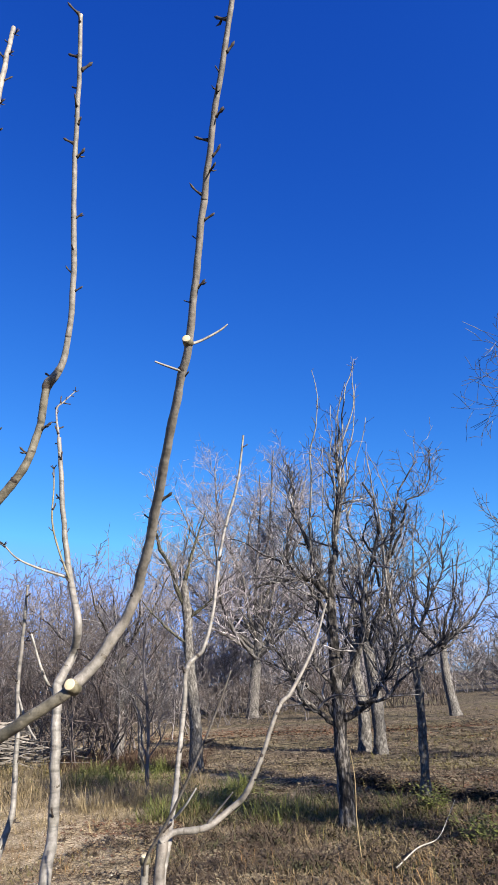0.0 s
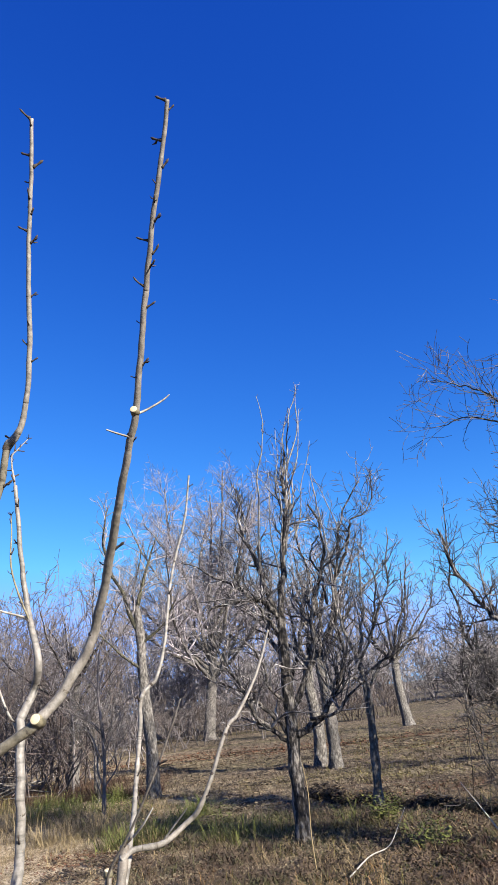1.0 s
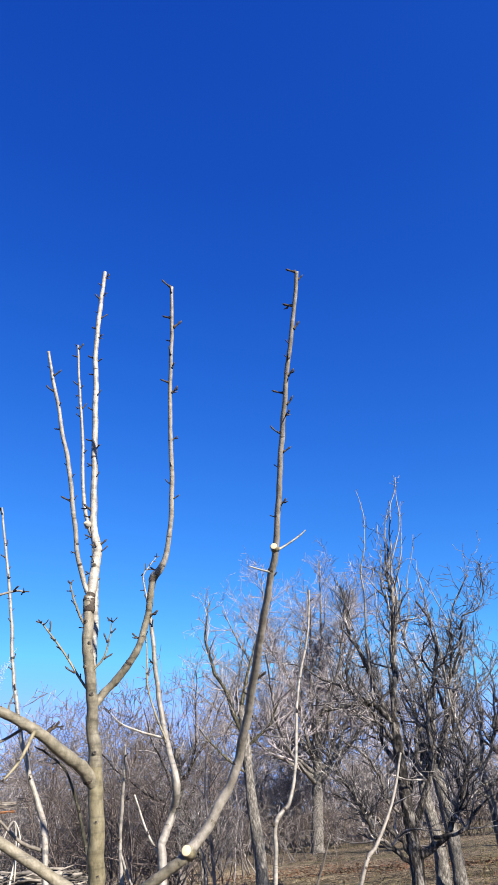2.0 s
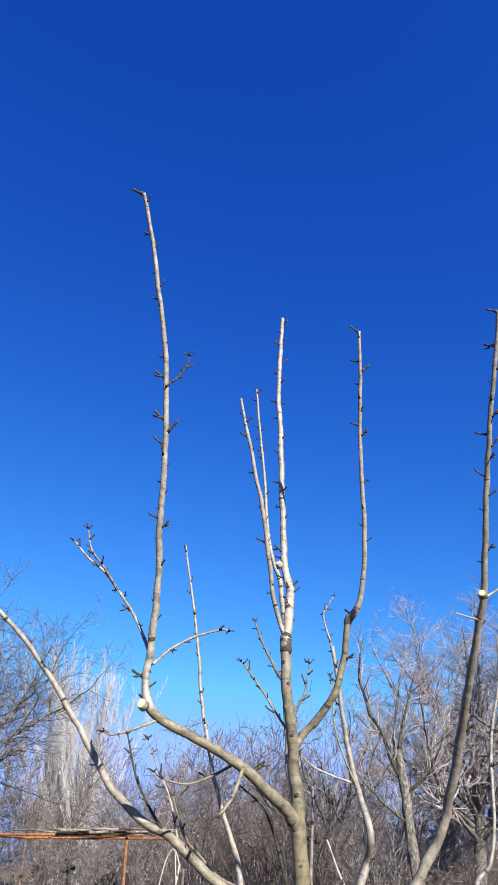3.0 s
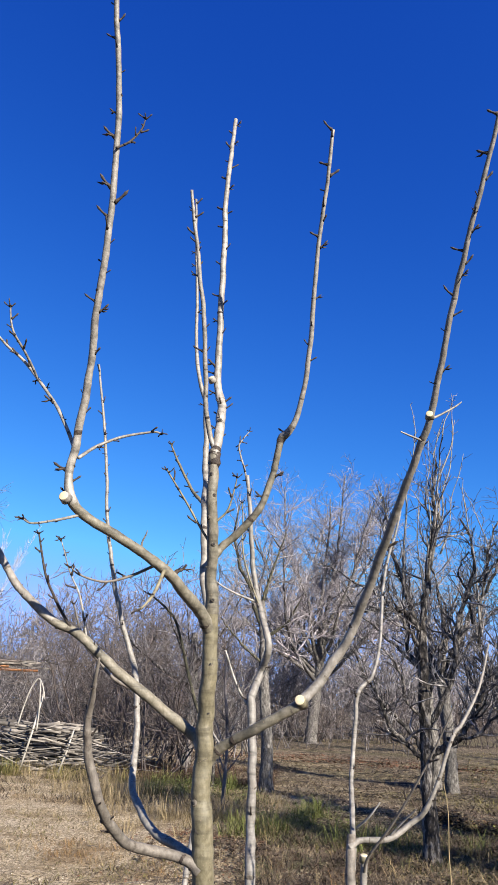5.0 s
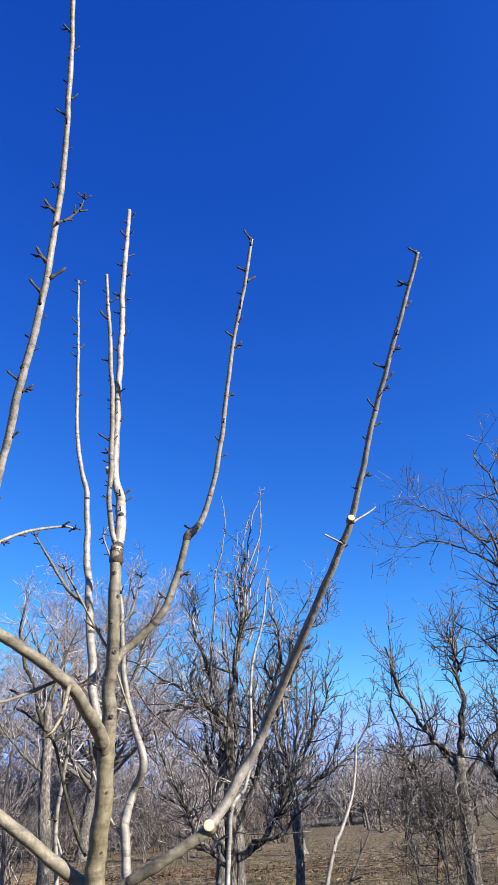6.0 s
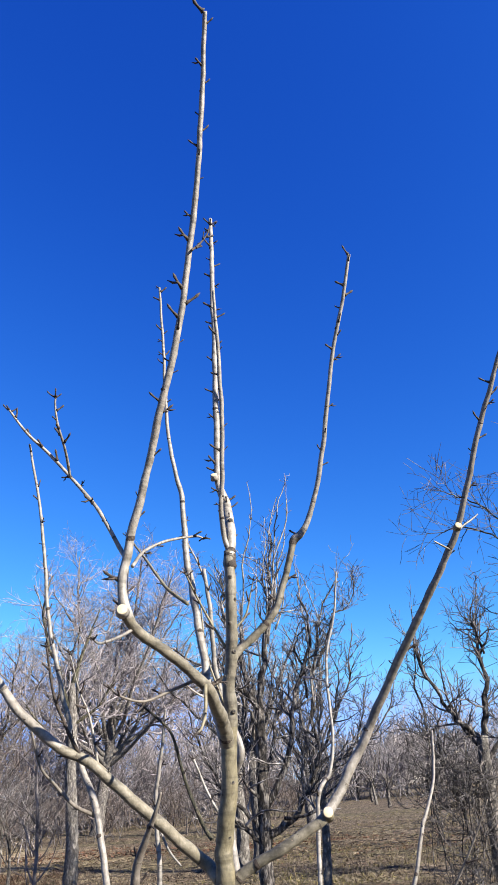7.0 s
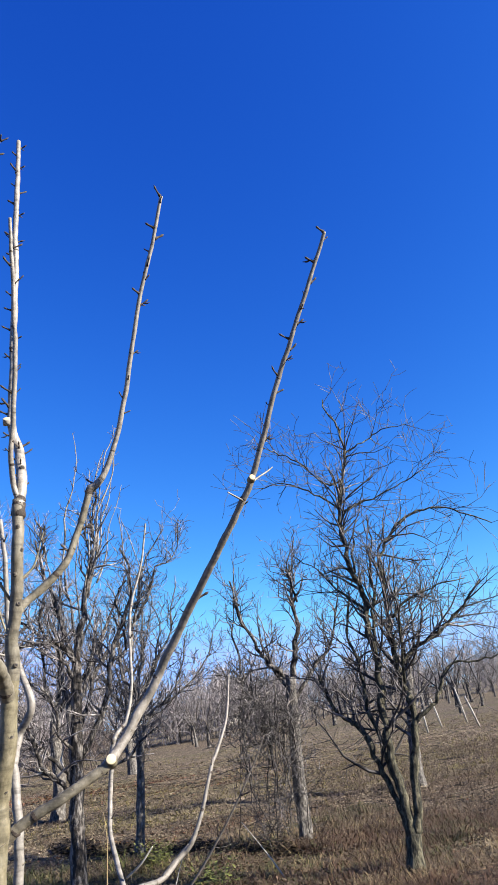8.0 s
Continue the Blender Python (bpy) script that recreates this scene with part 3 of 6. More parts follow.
    right = limb_of(tree, "limb", [(-0.665, 2.1, 1.36, 0.03), (-0.655, 2.12, 1.42, 0.0285), (-0.6, 2.1, 1.475, 0.0265), (-0.501, 2.057, 1.522, 0.0245), (-0.42, 2.045, 1.565, 0.0245), (-0.351, 2.04, 1.606, 0.0245), (-0.266, 2.068, 1.706, 0.0235), (-0.192, 2.055, 1.82, 0.0225), (-0.107, 1.935, 1.999, 0.021),
                                   (-0.027, 1.78, 2.172, 0.0182), (0.024, 1.692, 2.284, 0.0168), (0.058, 1.64, 2.361, 0.0156), (0.09, 1.576, 2.479, 0.0142), (0.13, 1.498, 2.636, 0.0126), (0.162, 1.43, 2.744, 0.0116), (0.196, 1.369, 2.855, 0.0106), (0.236, 1.306, 2.976, 0.0096), (0.256, 1.262, 3.05, 0.0088)],
                    BARK_LIMB, 6, "long rising limb with a pruning cut", sides=14, thick=0.63, old=(1.603, BARK_STEM),
                    spec=[(3.05, -1, 0.026), (3.03, 1, 0.016), (2.97, -1, 0.029), (2.91, 1, 0.026), (2.87, -1, 0.006), (2.83, 0, 0.01), (2.79, 1, 0.022), (2.75, -1, 0.024), (2.72, 1, 0.024), (2.69, 1, 0.016), (2.65, -1, 0.02), (2.6, 1, 0.022), (2.57, -1, 0.006), (2.47, 1, 0.022), (2.44, -1, 0.008), (2.29, 1, 0.011), (2.24, 0, 0.006), (2.05, 1, 0.037), (2.01, -1, 0.012)])
    pruning_cut(right, Vector((-0.352, 2.015, 1.613)) - tree.location, (-0.15, -0.93, 0.33), 0.0162, BARK_YOUNG)
    pruning_cut(right, Vector((0.055, 1.625, 2.363)) - tree.location, (-0.1, -0.95, 0.2), 0.0105, BARK_YOUNG, 0.012)
    limb_of(tree, "twig", [(0.062, 1.64, 2.355, 0.0045), (0.09, 1.66, 2.375, 0.0038), (0.13, 1.67, 2.4, 0.0032), (0.15, 1.67, 2.415, 0.002)], BARK_SHOOT, 61, "", 0, 0, 8, parent=right)
    limb_of(tree, "twig", [(0.035, 1.67, 2.3, 0.0042), (0.0, 1.65, 2.31, 0.0036), (-0.025, 1.64, 2.32, 0.0026)], BARK_SHOOT, 62, "", 0, 0, 8, parent=right)
    limb_of(tree, "limb", [(-0.645, 1.95, 2.0, 0.011), (-0.625, 1.962, 2.045, 0.0175), (-0.6, 1.972, 2.078, 0.0185), (-0.553, 1.97, 2.117, 0.0175), (-0.475, 1.946, 2.198, 0.0165), (-0.438, 1.94, 2.293, 0.016), (-0.411, 1.908, 2.385, 0.0155), (-0.4, 1.903, 2.42, 0.0195), (-0.372, 1.894, 2.443, 0.0165), (-0.345, 1.878, 2.494, 0.0132), (-0.306, 1.823, 2.628, 0.0118),
                           (-0.271, 1.725, 2.856, 0.0106), (-0.245, 1.65, 3.039, 0.0098), (-0.213, 1.58, 3.175, 0.009), (-0.188, 1.512, 3.325, 0.0082)], BARK_SHOOT, 7, "", sides=14, thick=0.71, old=(2.425, BARK_STEM),
            spec=[(3.33, -1, 0.025), (3.3, 0, 0.017), (3.23, -1, 0.031), (3.19, 1, 0.037), (3.15, -1, 0.016), (3.11, 0, 0.016), (3.07, 1, 0.018), (3.03, -1, 0.028), (2.99, 1, 0.024), (2.84, 1, 0.018), (2.76, 0, 0.012), (2.7, -1, 0.016), (2.65, 1, 0.018), (2.42, -1, 0.028), (2.3, 1, 0.032), (2.23, -1, 0.024)])
    low = limb_of(tree, "limb", [(-0.675, 2.12, 1.46, 0.027), (-0.715, 2.14, 1.503, 0.0245), (-0.84, 2.034, 1.61, 0.0215), (-0.945, 1.955, 1.702, 0.0205), (-1.055, 1.925, 1.792, 0.0195), (-1.13, 1.889, 1.832, 0.0185), (-1.236, 1.85, 1.926, 0.0165), (-1.324, 1.835, 2.045, 0.015), (-1.417, 1.795, 2.182, 0.0138),
                                 (-1.503, 1.735, 2.317, 0.0125), (-1.585, 1.673, 2.431, 0.0115), (-1.665, 1.61, 2.52, 0.0105), (-1.78, 1.52, 2.66, 0.009)], BARK_LIMB, 8, "low spreading limb", 0.11, 0.45, 14, thick=0.76, old=(1.83, BARK_STEM))
    # this twig's shade is put in as dark bud-coloured bark
    limb_of(tree, "twig", [(-1.07, 1.915, 1.805, 0.007), (-1.114, 1.864, 1.893, 0.0058), (-1.143, 1.835, 1.965, 0.005), (-1.164, 1.796, 2.087, 0.0035)], BUD, 81, "", 0.04, 0.04, 8, parent=low)
    limb_of(tree, "twig", [(-1.02, 1.93, 1.77, 0.005), (-1.046, 1.901, 1.901, 0.004), (-1.076, 1.872, 1.974, 0.003), (-1.105, 1.834, 2.076, 0.002)], BARK_SHOOT, 82, "", 0.05, 0.04, 8, parent=low)
    rear = limb_of(tree, "limb", [(-0.665, 2.15, 1.12, 0.022), (-0.7, 2.15, 1.155, 0.02), (-0.772, 2.186, 1.183, 0.018), (-0.829, 2.221, 1.198, 0.0165), (-0.898, 2.276, 1.238, 0.016), (-0.978, 2.362, 1.306, 0.0155), (-1.01, 2.45, 1.385, 0.015), (-1.038, 2.524, 1.495, 0.0145), (-1.08, 2.59, 1.675, 0.0145),
                                  (-1.13, 2.64, 1.775, 0.0135), (-1.185, 2.615, 1.938, 0.012), (-1.243, 2.612, 2.145, 0.011), (-1.298, 2.63, 2.375, 0.0098), (-1.336, 2.63, 2.659, 0.0088), (-1.375, 2.625, 2.894, 0.0076), (-1.44, 2.65, 3.165, 0.006)], BARK_SHOOT, 9, "", 0.075, 0.45, 12)
    limb_of(tree, "twig", [(-1.074, 2.6, 1.633, 0.009), (-1.146, 2.53, 1.673, 0.0078), (-1.212, 2.5, 1.741, 0.0068), (-1.262, 2.455, 1.807, 0.006), (-1.3, 2.4, 1.95, 0.0045)], BARK_BROWN, 91, "", 0.07, 0.05, 8, parent=rear)
    limb_of(tree, "limb", [(-0.668, 2.12, 1.13, 0.02), (-0.7, 2.11, 1.155, 0.0165), (-0.75, 2.1, 1.17, 0.016), (-0.81, 2.053, 1.186, 0.0155), (-0.853, 1.985, 1.213, 0.015), (-0.875, 1.886, 1.277, 0.0142), (-0.884, 1.81, 1.355, 0.0138), (-0.906, 1.783, 1.44, 0.013), (-0.91, 1.75, 1.511, 0.0115), (-0.884, 1.705, 1.593, 0.0085), (-0.859, 1.655, 1.65, 0.006), (-0.845, 1.63, 1.7, 0.003)],
            BARK_BROWN, 10, "", 0.07, 0.2, 12, thick=0.98)
    limb_of(tree, "twig", [(-0.69, 2.14, 1.56, 0.0085), (-0.723, 2.167, 1.615, 0.0075), (-0.768, 2.2, 1.733, 0.0065), (-0.802, 2.18, 1.849, 0.0056), (-0.84, 2.18, 1.901, 0.005), (-0.9, 2.16, 1.95, 0.0035)], BARK_OLIVE, 11, "", 0.05, 0.05, 8)
    limb_of(tree, "twig", [(-0.635, 1.94, 2.08, 0.006), (-0.657, 1.93, 2.112, 0.0052), (-0.718, 1.9, 2.216, 0.0042), (-0.767, 1.84, 2.301, 0.003)], BARK_YOUNG, 12, "", 0.035, 0.04, 8)
    limb_of(tree, "twig", [(-0.61, 1.9, 2.14, 0.005), (-0.575, 1.91, 2.18, 0.0042), (-0.555, 1.91, 2.25, 0.003), (-0.545, 1.9, 2.29, 0.002)], BARK_YOUNG, 13, "", 0.04, 0.03, 8)
    return tree


pruned_pear()


# ---- the slender stems beside it ----
def slender_stems():
    a = thing("young_pear_tree", (-0.53, 2.4, 0.0), "slim young pear tree with a silvery kinked stem", "tree")
    stem = limb_of(a, "trunk", [(-0.53, 2.4, -0.05, 0.042), (-0.53, 2.4, 0.3, 0.034), (-0.545, 2.41, 0.75, 0.031), (-0.565, 2.43, 1.06, 0.0295), (-0.588, 2.53, 1.2, 0.0275), (-0.585, 2.52, 1.39, 0.026), (-0.6, 2.555, 1.59, 0.0265), (-0.603, 2.57, 1.63, 0.026), (-0.576, 2.63, 1.716, 0.024), (-0.538, 2.575, 1.81, 0.023),
                                 (-0.58, 2.61, 1.95, 0.0195), (-0.62, 2.635, 2.13, 0.0175), (-0.632, 2.61, 2.323, 0.0155), (-0.655, 2.62, 2.54, 0.0135)], BARK_SILVER, 21, "", 0.16, 1.1, 16, thick=0.61)
    limb_of(a, "twig", [(-0.648, 2.61, 2.47, 0.0065), (-0.676, 2.66, 2.58, 0.0055), (-0.725, 2.75, 2.72, 0.005), (-0.735, 2.85, 2.8, 0.004), (-0.71, 2.92, 2.88, 0.0025)], BARK_SHOOT, 22, "", 0.045, 0.04, 8, parent=stem)
    limb_of(a, "twig", [(-0.6, 2.62, 1.99, 0.0062), (-0.68, 2.58, 2.018, 0.0052), (-0.74, 2.5, 2.05, 0.004), (-0.78, 2.46, 2.1, 0.0025)], BARK_SHOOT, 23, "", 0.08, 0.06, 8, parent=stem)
    limb_of(a, "twig", [(-0.585, 2.61, 1.97, 0.0055), (-0.628, 2.6, 2.08, 0.005), (-0.66, 2.6, 2.2, 0.0046), (-0.668, 2.62, 2.32, 0.004), (-0.675, 2.63, 2.42, 0.003)], BARK_YOUNG, 25, "", 0.06, 0.05, 8, parent=stem)
    limb_of(a, "twig", [(-0.605, 2.57, 1.58, 0.007), (-0.66, 2.58, 1.66, 0.006), (-0.72, 2.6, 1.8, 0.0045)], BARK_SHOOT, 24, "", 0.07, 0.06, 8, parent=stem)
    b = thing("young_pear_tree", (-0.25, 2.45, 0.0), "thin young pear tree, topped, with one bent side limb", "tree")
    limb_of(b, "trunk", [(-0.25, 2.43, -0.05, 0.034), (-0.255, 2.42, 0.4, 0.026), (-0.245, 2.42, 0.8, 0.0225), (-0.238, 2.44, 1.0, 0.021), (-0.232, 2.52, 1.15, 0.0205), (-0.23, 2.53, 1.19, 0.018)], BARK_BROWN, 31, "old topped stem", 0, 0, 14)
    limb_of(b, "limb", [(-0.238, 2.51, 1.15, 0.0165), (-0.2, 2.53, 1.172, 0.0155), (-0.105, 2.55, 1.18, 0.0145), (-0.018, 2.59, 1.23, 0.0135), (0.022, 2.58, 1.268, 0.0125), (0.07, 2.58, 1.352, 0.0105), (0.122, 2.605, 1.475, 0.0098), (0.15, 2.63, 1.525, 0.0102), (0.178, 2.665, 1.55, 0.0095), (0.245, 2.71, 1.654, 0.008), (0.29, 2.77, 1.75, 0.0072), (0.326, 2.83, 1.854, 0.006)],
            BARK_LIMB, 32, "bent pale side limb", 0.12, 0.3, 12, thick=0.7)
    limb_of(b, "shoot", [(-0.25, 2.43, 0.45, 0.016), (-0.242, 2.45, 0.85, 0.0155), (-0.232, 2.5, 1.06, 0.015), (-0.228, 2.6, 1.172, 0.0142), (-0.238, 2.77, 1.32, 0.0132), (-0.22, 2.81, 1.536, 0.0125), (-0.205, 2.8, 1.648, 0.013), (-0.175, 2.815, 1.69, 0.0115), (-0.142, 2.83, 1.726, 0.0108), (-0.106, 2.865, 1.87, 0.0098),
                         (-0.086, 2.95, 2.09, 0.0092), (-0.055, 3.0, 2.25, 0.0088), (-0.0, 3.0, 2.42, 0.0075), (0.034, 3.0, 2.62, 0.0062)], BARK_SILVER, 33, "pale kinked upright stem", 0.13, 0.8, 12, thick=0.7)
    limb_of(b, "twig", [(-0.215, 2.6, 1.2, 0.0055), (-0.17, 2.56, 1.24, 0.0045), (-0.13, 2.54, 1.29, 0.003)], PALE_POLE, 39, "bleached broken twig", 0, 0, 7)
    limb_of(b, "twig", [(-0.1, 2.55, 1.19, 0.0045), (-0.05, 2.53, 1.24, 0.0038), (-0.01, 2.5, 1.28, 0.0025)], BARK_SILVER, 34, "", 0, 0, 7)
    c = thing("sapling", (-0.18, 2.07, 0.0), "cut-off sapling stub with one thin olive shoot", "tree")
    limb_of(c, "stub", [(-0.18, 2.05, -0.04, 0.018), (-0.182, 2.06, 0.6, 0.014), (-0.178, 2.09, 1.0, 0.0125), (-0.177, 2.1, 1.2, 0.0115)], BARK_LIMB, 35, "", 0, 0, 12)
    pruning_cut(c, Vector((-0.177, 2.1, 1.203)) - c.location, (0, -0.2, 1), 0.0112, BARK_YOUNG, 0.01)
    limb_of(c, "shoot", [(-0.178, 2.095, 1.16, 0.0056), (-0.164, 2.062, 1.205, 0.0048), (-0.095, 2.012, 1.297, 0.0042), (-0.02, 1.955, 1.414, 0.0036), (0.044, 1.91, 1.527, 0.003), (0.09, 1.88, 1.62, 0.0022)], BARK_BROWN, 36, "", 0.09, 0.1, 8)
    d = thing("sapling", (-0.89, 2.73, 0.0), "thin silvery sapling stem, partly in the shade of its neighbour", "tree")
    limb_of(d, "stem", [(-0.797, 2.595, -0.04, 0.017), (-0.817, 2.595, 0.5, 0.0145), (-0.835, 2.611, 0.9, 0.0135), (-0.839, 2.615, 1.0, 0.014), (-0.849, 2.735, 1.106, 0.0135), (-0.835, 2.775, 1.203, 0.013), (-0.840, 2.791, 1.29, 0.0122), (-0.849, 2.815, 1.445, 0.0112),
                        (-0.864, 2.830, 1.665, 0.0098), (-0.852, 2.815, 1.76, 0.0092), (-0.837, 2.795, 1.86, 0.008), (-0.822, 2.775, 2.0, 0.0055)], BARK_SILVER, 37, "", 0.1, 0.9, 10)
    limb_of(d, "twig", [(-0.860, 2.825, 1.6, 0.0065), (-0.817, 2.815, 1.5, 0.006), (-0.767, 2.795, 1.44, 0.0045)], BARK_SILVER, 38, "", 0, 0, 7)


slender_stems()


# ---- bare orchard trees ----
def grow(shape, p, d, length, r, level, rng, o):
    """A crooked branch with its side branches and twigs."""
    n = max(o["least"] if level == o["levels"] else o.get("fewest", 3), int(length / o["step"]))
    pts, rad = [p.copy()], [r]
    q, dd = p.copy(), d.copy()
    for i in range(n):
        dd = (dd + Vector((rng.gauss(0, 1), rng.gauss(0, 1), rng.gauss(0, 1))) * o["gnarl"] + Vector((0, 0, o["rise"]))).normalized()
        q = q + dd * (length / n)
        pts.append(q.copy())
        rad.append(max(o["thin"], r * (1 - (i + 1) / n * 0.75)))
    shape.tube(pts, rad, 3 if r < 0.009 else (4 if r < 0.02 else 6), cap=False)
    sprout(shape, pts, rad, length, level, rng, o)


def fruit_spurs(shape, pts, rad, length, rng, per_metre):
    """Short knobbly spurs, thick as a finger at most, all along a branch."""
    for k in range(int(length * per_metre)):
        f = rng.random() * (len(pts) - 1)
        i = min(len(pts) - 2, int(f))
        p = pts[i].lerp(pts[i + 1], f - i)
        along = (pts[i + 1] - pts[i]).normalized()
        side = Matrix.Rotation(rng.uniform(0, 6.283), 3, along) @ along.orthogonal().normalized()
        d = (side + along * rng.uniform(-0.1, 0.6) + Vector((0, 0, 0.35))).normalized()
        ln = rng.uniform(0.03, 0.13)
        bend = Vector((rng.gauss(0, 0.3), rng.gauss(0, 0.3), 0.45)) * ln
        r = min(rad[i] * 0.7, rng.uniform(0.004, 0.0075))
        shape.tube([p, p + d * ln * 0.55, p + d * ln + bend * 0.6], [r, r * 0.75, r * 1.05], 3, cap=False)


def sprout(shape, pts, rad, length, level, rng, o):
    if level < 2 and o.get("spurs"):
        fruit_spurs(shape, pts, rad, length, rng, o["spurs"])
    if level >= o["levels"]:
        return
    count = max(1, int(length * o["dense"][level] * rng.uniform(0.75, 1.25)))
    for k in range(count):
        f = rng.uniform(o["bare"][level], 1.0) * (len(pts) - 1)
        i = min(len(pts) - 2, int(f))
        p = pts[i].lerp(pts[i + 1], f - i)
        along = (pts[i + 1] - pts[i]).normalized()
        side = Matrix.Rotation(rng.uniform(0, 6.283), 3, along) @ along.orthogonal().normalized()
        ang = radians(rng.uniform(*o["angle"]))
        d = (along * math.cos(ang) + side * math.sin(ang) + Vector((0, 0, o["lift"]))).normalized()
        ln = o["long"][level] * rng.uniform(0.45, 1.25) * (1.15 - 0.5 * f / (len(pts) - 1))
        r = max(o["thin"], min(rad[i] * 0.6, o["thick"][level]))
        grow(shape, p, d, ln, r, level + 1, rng, o)


WHIP = dict(levels=1, dense=(6.0,), bare=(0.15,), long=(0.14,), thick=(0.005,), angle=(15, 60), gnarl=0.15)
OLD_PEAR = dict(least=2, step=0.14, gnarl=0.26, rise=0.1, thin=0.0034, levels=3, dense=(7.5, 7.5, 6.0), bare=(0.15, 0.1, 0.1), angle=(30, 85), lift=0.4, long=(0.7, 0.36, 0.19), thick=(0.016, 0.0074, 0.0042))
GNARLED = dict(OLD_PEAR, dense=(9.5, 8.5, 7.0), bare=(0.2, 0.12, 0.1), long=(0.6, 0.36, 0.2), gnarl=0.3, rise=0.1, lift=0.34, thin=0.0033, spurs=6, kink=0.012)
FINE_CROWN = dict(least=2, step=0.15, gnarl=0.2, rise=0.02, thin=0.0027, levels=3, kink=0.01, dense=(9.0, 7.5, 6.0), bare=(0.2, 0.1, 0.1), angle=(25, 75), lift=0.12, long=(0.74, 0.42, 0.24), thick=(0.018, 0.008, 0.004))
TALL_CROWN = dict(least=2, step=0.45, gnarl=0.2, rise=0.02, thin=0.0066, levels=3, dense=(2.7, 4.1, 5.2), bare=(0.2, 0.15, 0.1), angle=(25, 75), lift=0.14, long=(2.3, 1.25, 0.6), thick=(0.055, 0.026, 0.012))
SHRUB = dict(least=1, fewest=2, step=0.35, gnarl=0.2, rise=0.05, thin=0.005, levels=2, dense=(3.2, 4.0), bare=(0.1, 0.1), angle=(25, 75), lift=0.25, long=(1.0, 0.5), thick=(0.012, 0.007))
WILLOW = dict(least=2, step=0.22, gnarl=0.12, rise=-0.03, thin=0.0038, levels=3, dense=(4.2, 6.0, 6.0), bare=(0.15, 0.1, 0.1), angle=(25, 70), lift=0.1, long=(1.5, 0.8, 0.45), thick=(0.026, 0.011, 0.005))


def bare_tree(name, at, label, trunk, limbs, bark_mat, twig_mat, o, seed, limb_mat=None, group="", around=20, steps=9):
    """trunk and limbs: rows (x, y, z) from the foot; each limb (rows, r0, r1); twigs spring from the limbs."""
    rng = random.Random(seed)
    tree = thing(name, at, label, "tree", group)
    rows, r0, r1 = trunk
    pts, rad = smooth_line(spread(rows, r0, r1), steps)
    rad = [r * (1.0 + 0.3 * math.exp(-max(0, p.z) / 0.12)) * (1 + 0.12 * noise.noise(p * 6 + Vector((seed, 0, 0)))) for p, r in zip(pts, rad)]
    sh = Shape()
    sh.tube(pts, rad, around)
    for i, v in enumerate(sh.v):
        c = pts[i // around]
        n = v - c
        sh.v[i] = v + n * (0.22 * noise.noise(Vector((n.x * 28, n.y * 28, v.z * 4 + seed))) + 0.12 * noise.noise(Vector((n.x * 60, n.y * 60, v.z * 11 + seed))))
    part("trunk", sh, bark_mat, tree)
    crown = Shape()
    for rows, r0, r1, *whip in limbs:
        line = spread(rows, r0 * 0.86, r1 * 0.9)
        pts, rad = smooth_line(line, 5)
        pts = [p + Vector((noise.noise(p * 2.4 + Vector((seed, 1, 0))), noise.noise(p * 2.4 + Vector((seed, 9, 4))), noise.noise(p * 2.4 + Vector((2, 3, seed))))) * min(0.07, i * 0.012) for i, p in enumerate(pts)]
        if o.get("kink") and not whip:
            pts = [p + Vector((rng.gauss(0, 1), rng.gauss(0, 1), rng.gauss(0, 0.6))) * (o["kink"] if i else 0) for i, p in enumerate(pts)]
        sh = Shape()
        knob = [r * (1 + 0.45 * noise.noise(p * 9 + Vector((seed, 5, 0)))) for p, r in zip(pts, rad)]
        sh.tube(pts, knob, 8 if around > 8 else 5)
        part("limb", sh, BARK_SILVER if whip else limb_mat or bark_mat, tree)
        total = sum((b - a).length for a, b in zip(pts, pts[1:]))
        sprout(crown, pts, rad, total, 0, rng, dict(o, **WHIP) if whip else o)
    part("crown", crown, twig_mat, tree, "dense bare twigs")
    return tree


def auto_limbs(rng, foot, count, length, r, up=(35, 70), turn0=0.0, steps=4, z_span=0.4):
    """Limbs fanning out of the trunk's head."""
    out = []
    for k in range(count):
        a = turn0 + 6.283 * k / count + rng.uniform(-0.35, 0.35)
        e = radians(rng.uniform(*up))
        d = Vector((math.cos(a) * math.cos(e), math.sin(a) * math.cos(e), math.sin(e)))
        p = Vector(foot) - Vector((0, 0, rng.uniform(0, z_span)))
        rows = [tuple(p)]
        ln = length * rng.uniform(0.75, 1.2)
        for s in range(steps):
            d = (d + Vector((rng.gauss(0, 0.16), rng.gauss(0, 0.16), rng.gauss(0.1, 0.1)))).normalized()
            p = p + d * (ln / steps)
            rows.append(tuple(p))
        out.append((rows, r, r * 0.22))
    return out


def local(at, rows, dy=0.0):
    """World rows made local to a foot; dy bends the limb away in depth towards its end."""
    n = len(rows) - 1
    return [(x - at[0], y - at[1] + dy * (i / n) ** 1.3, z - at[2]) for i, (x, y, z) in enumerate(rows)]


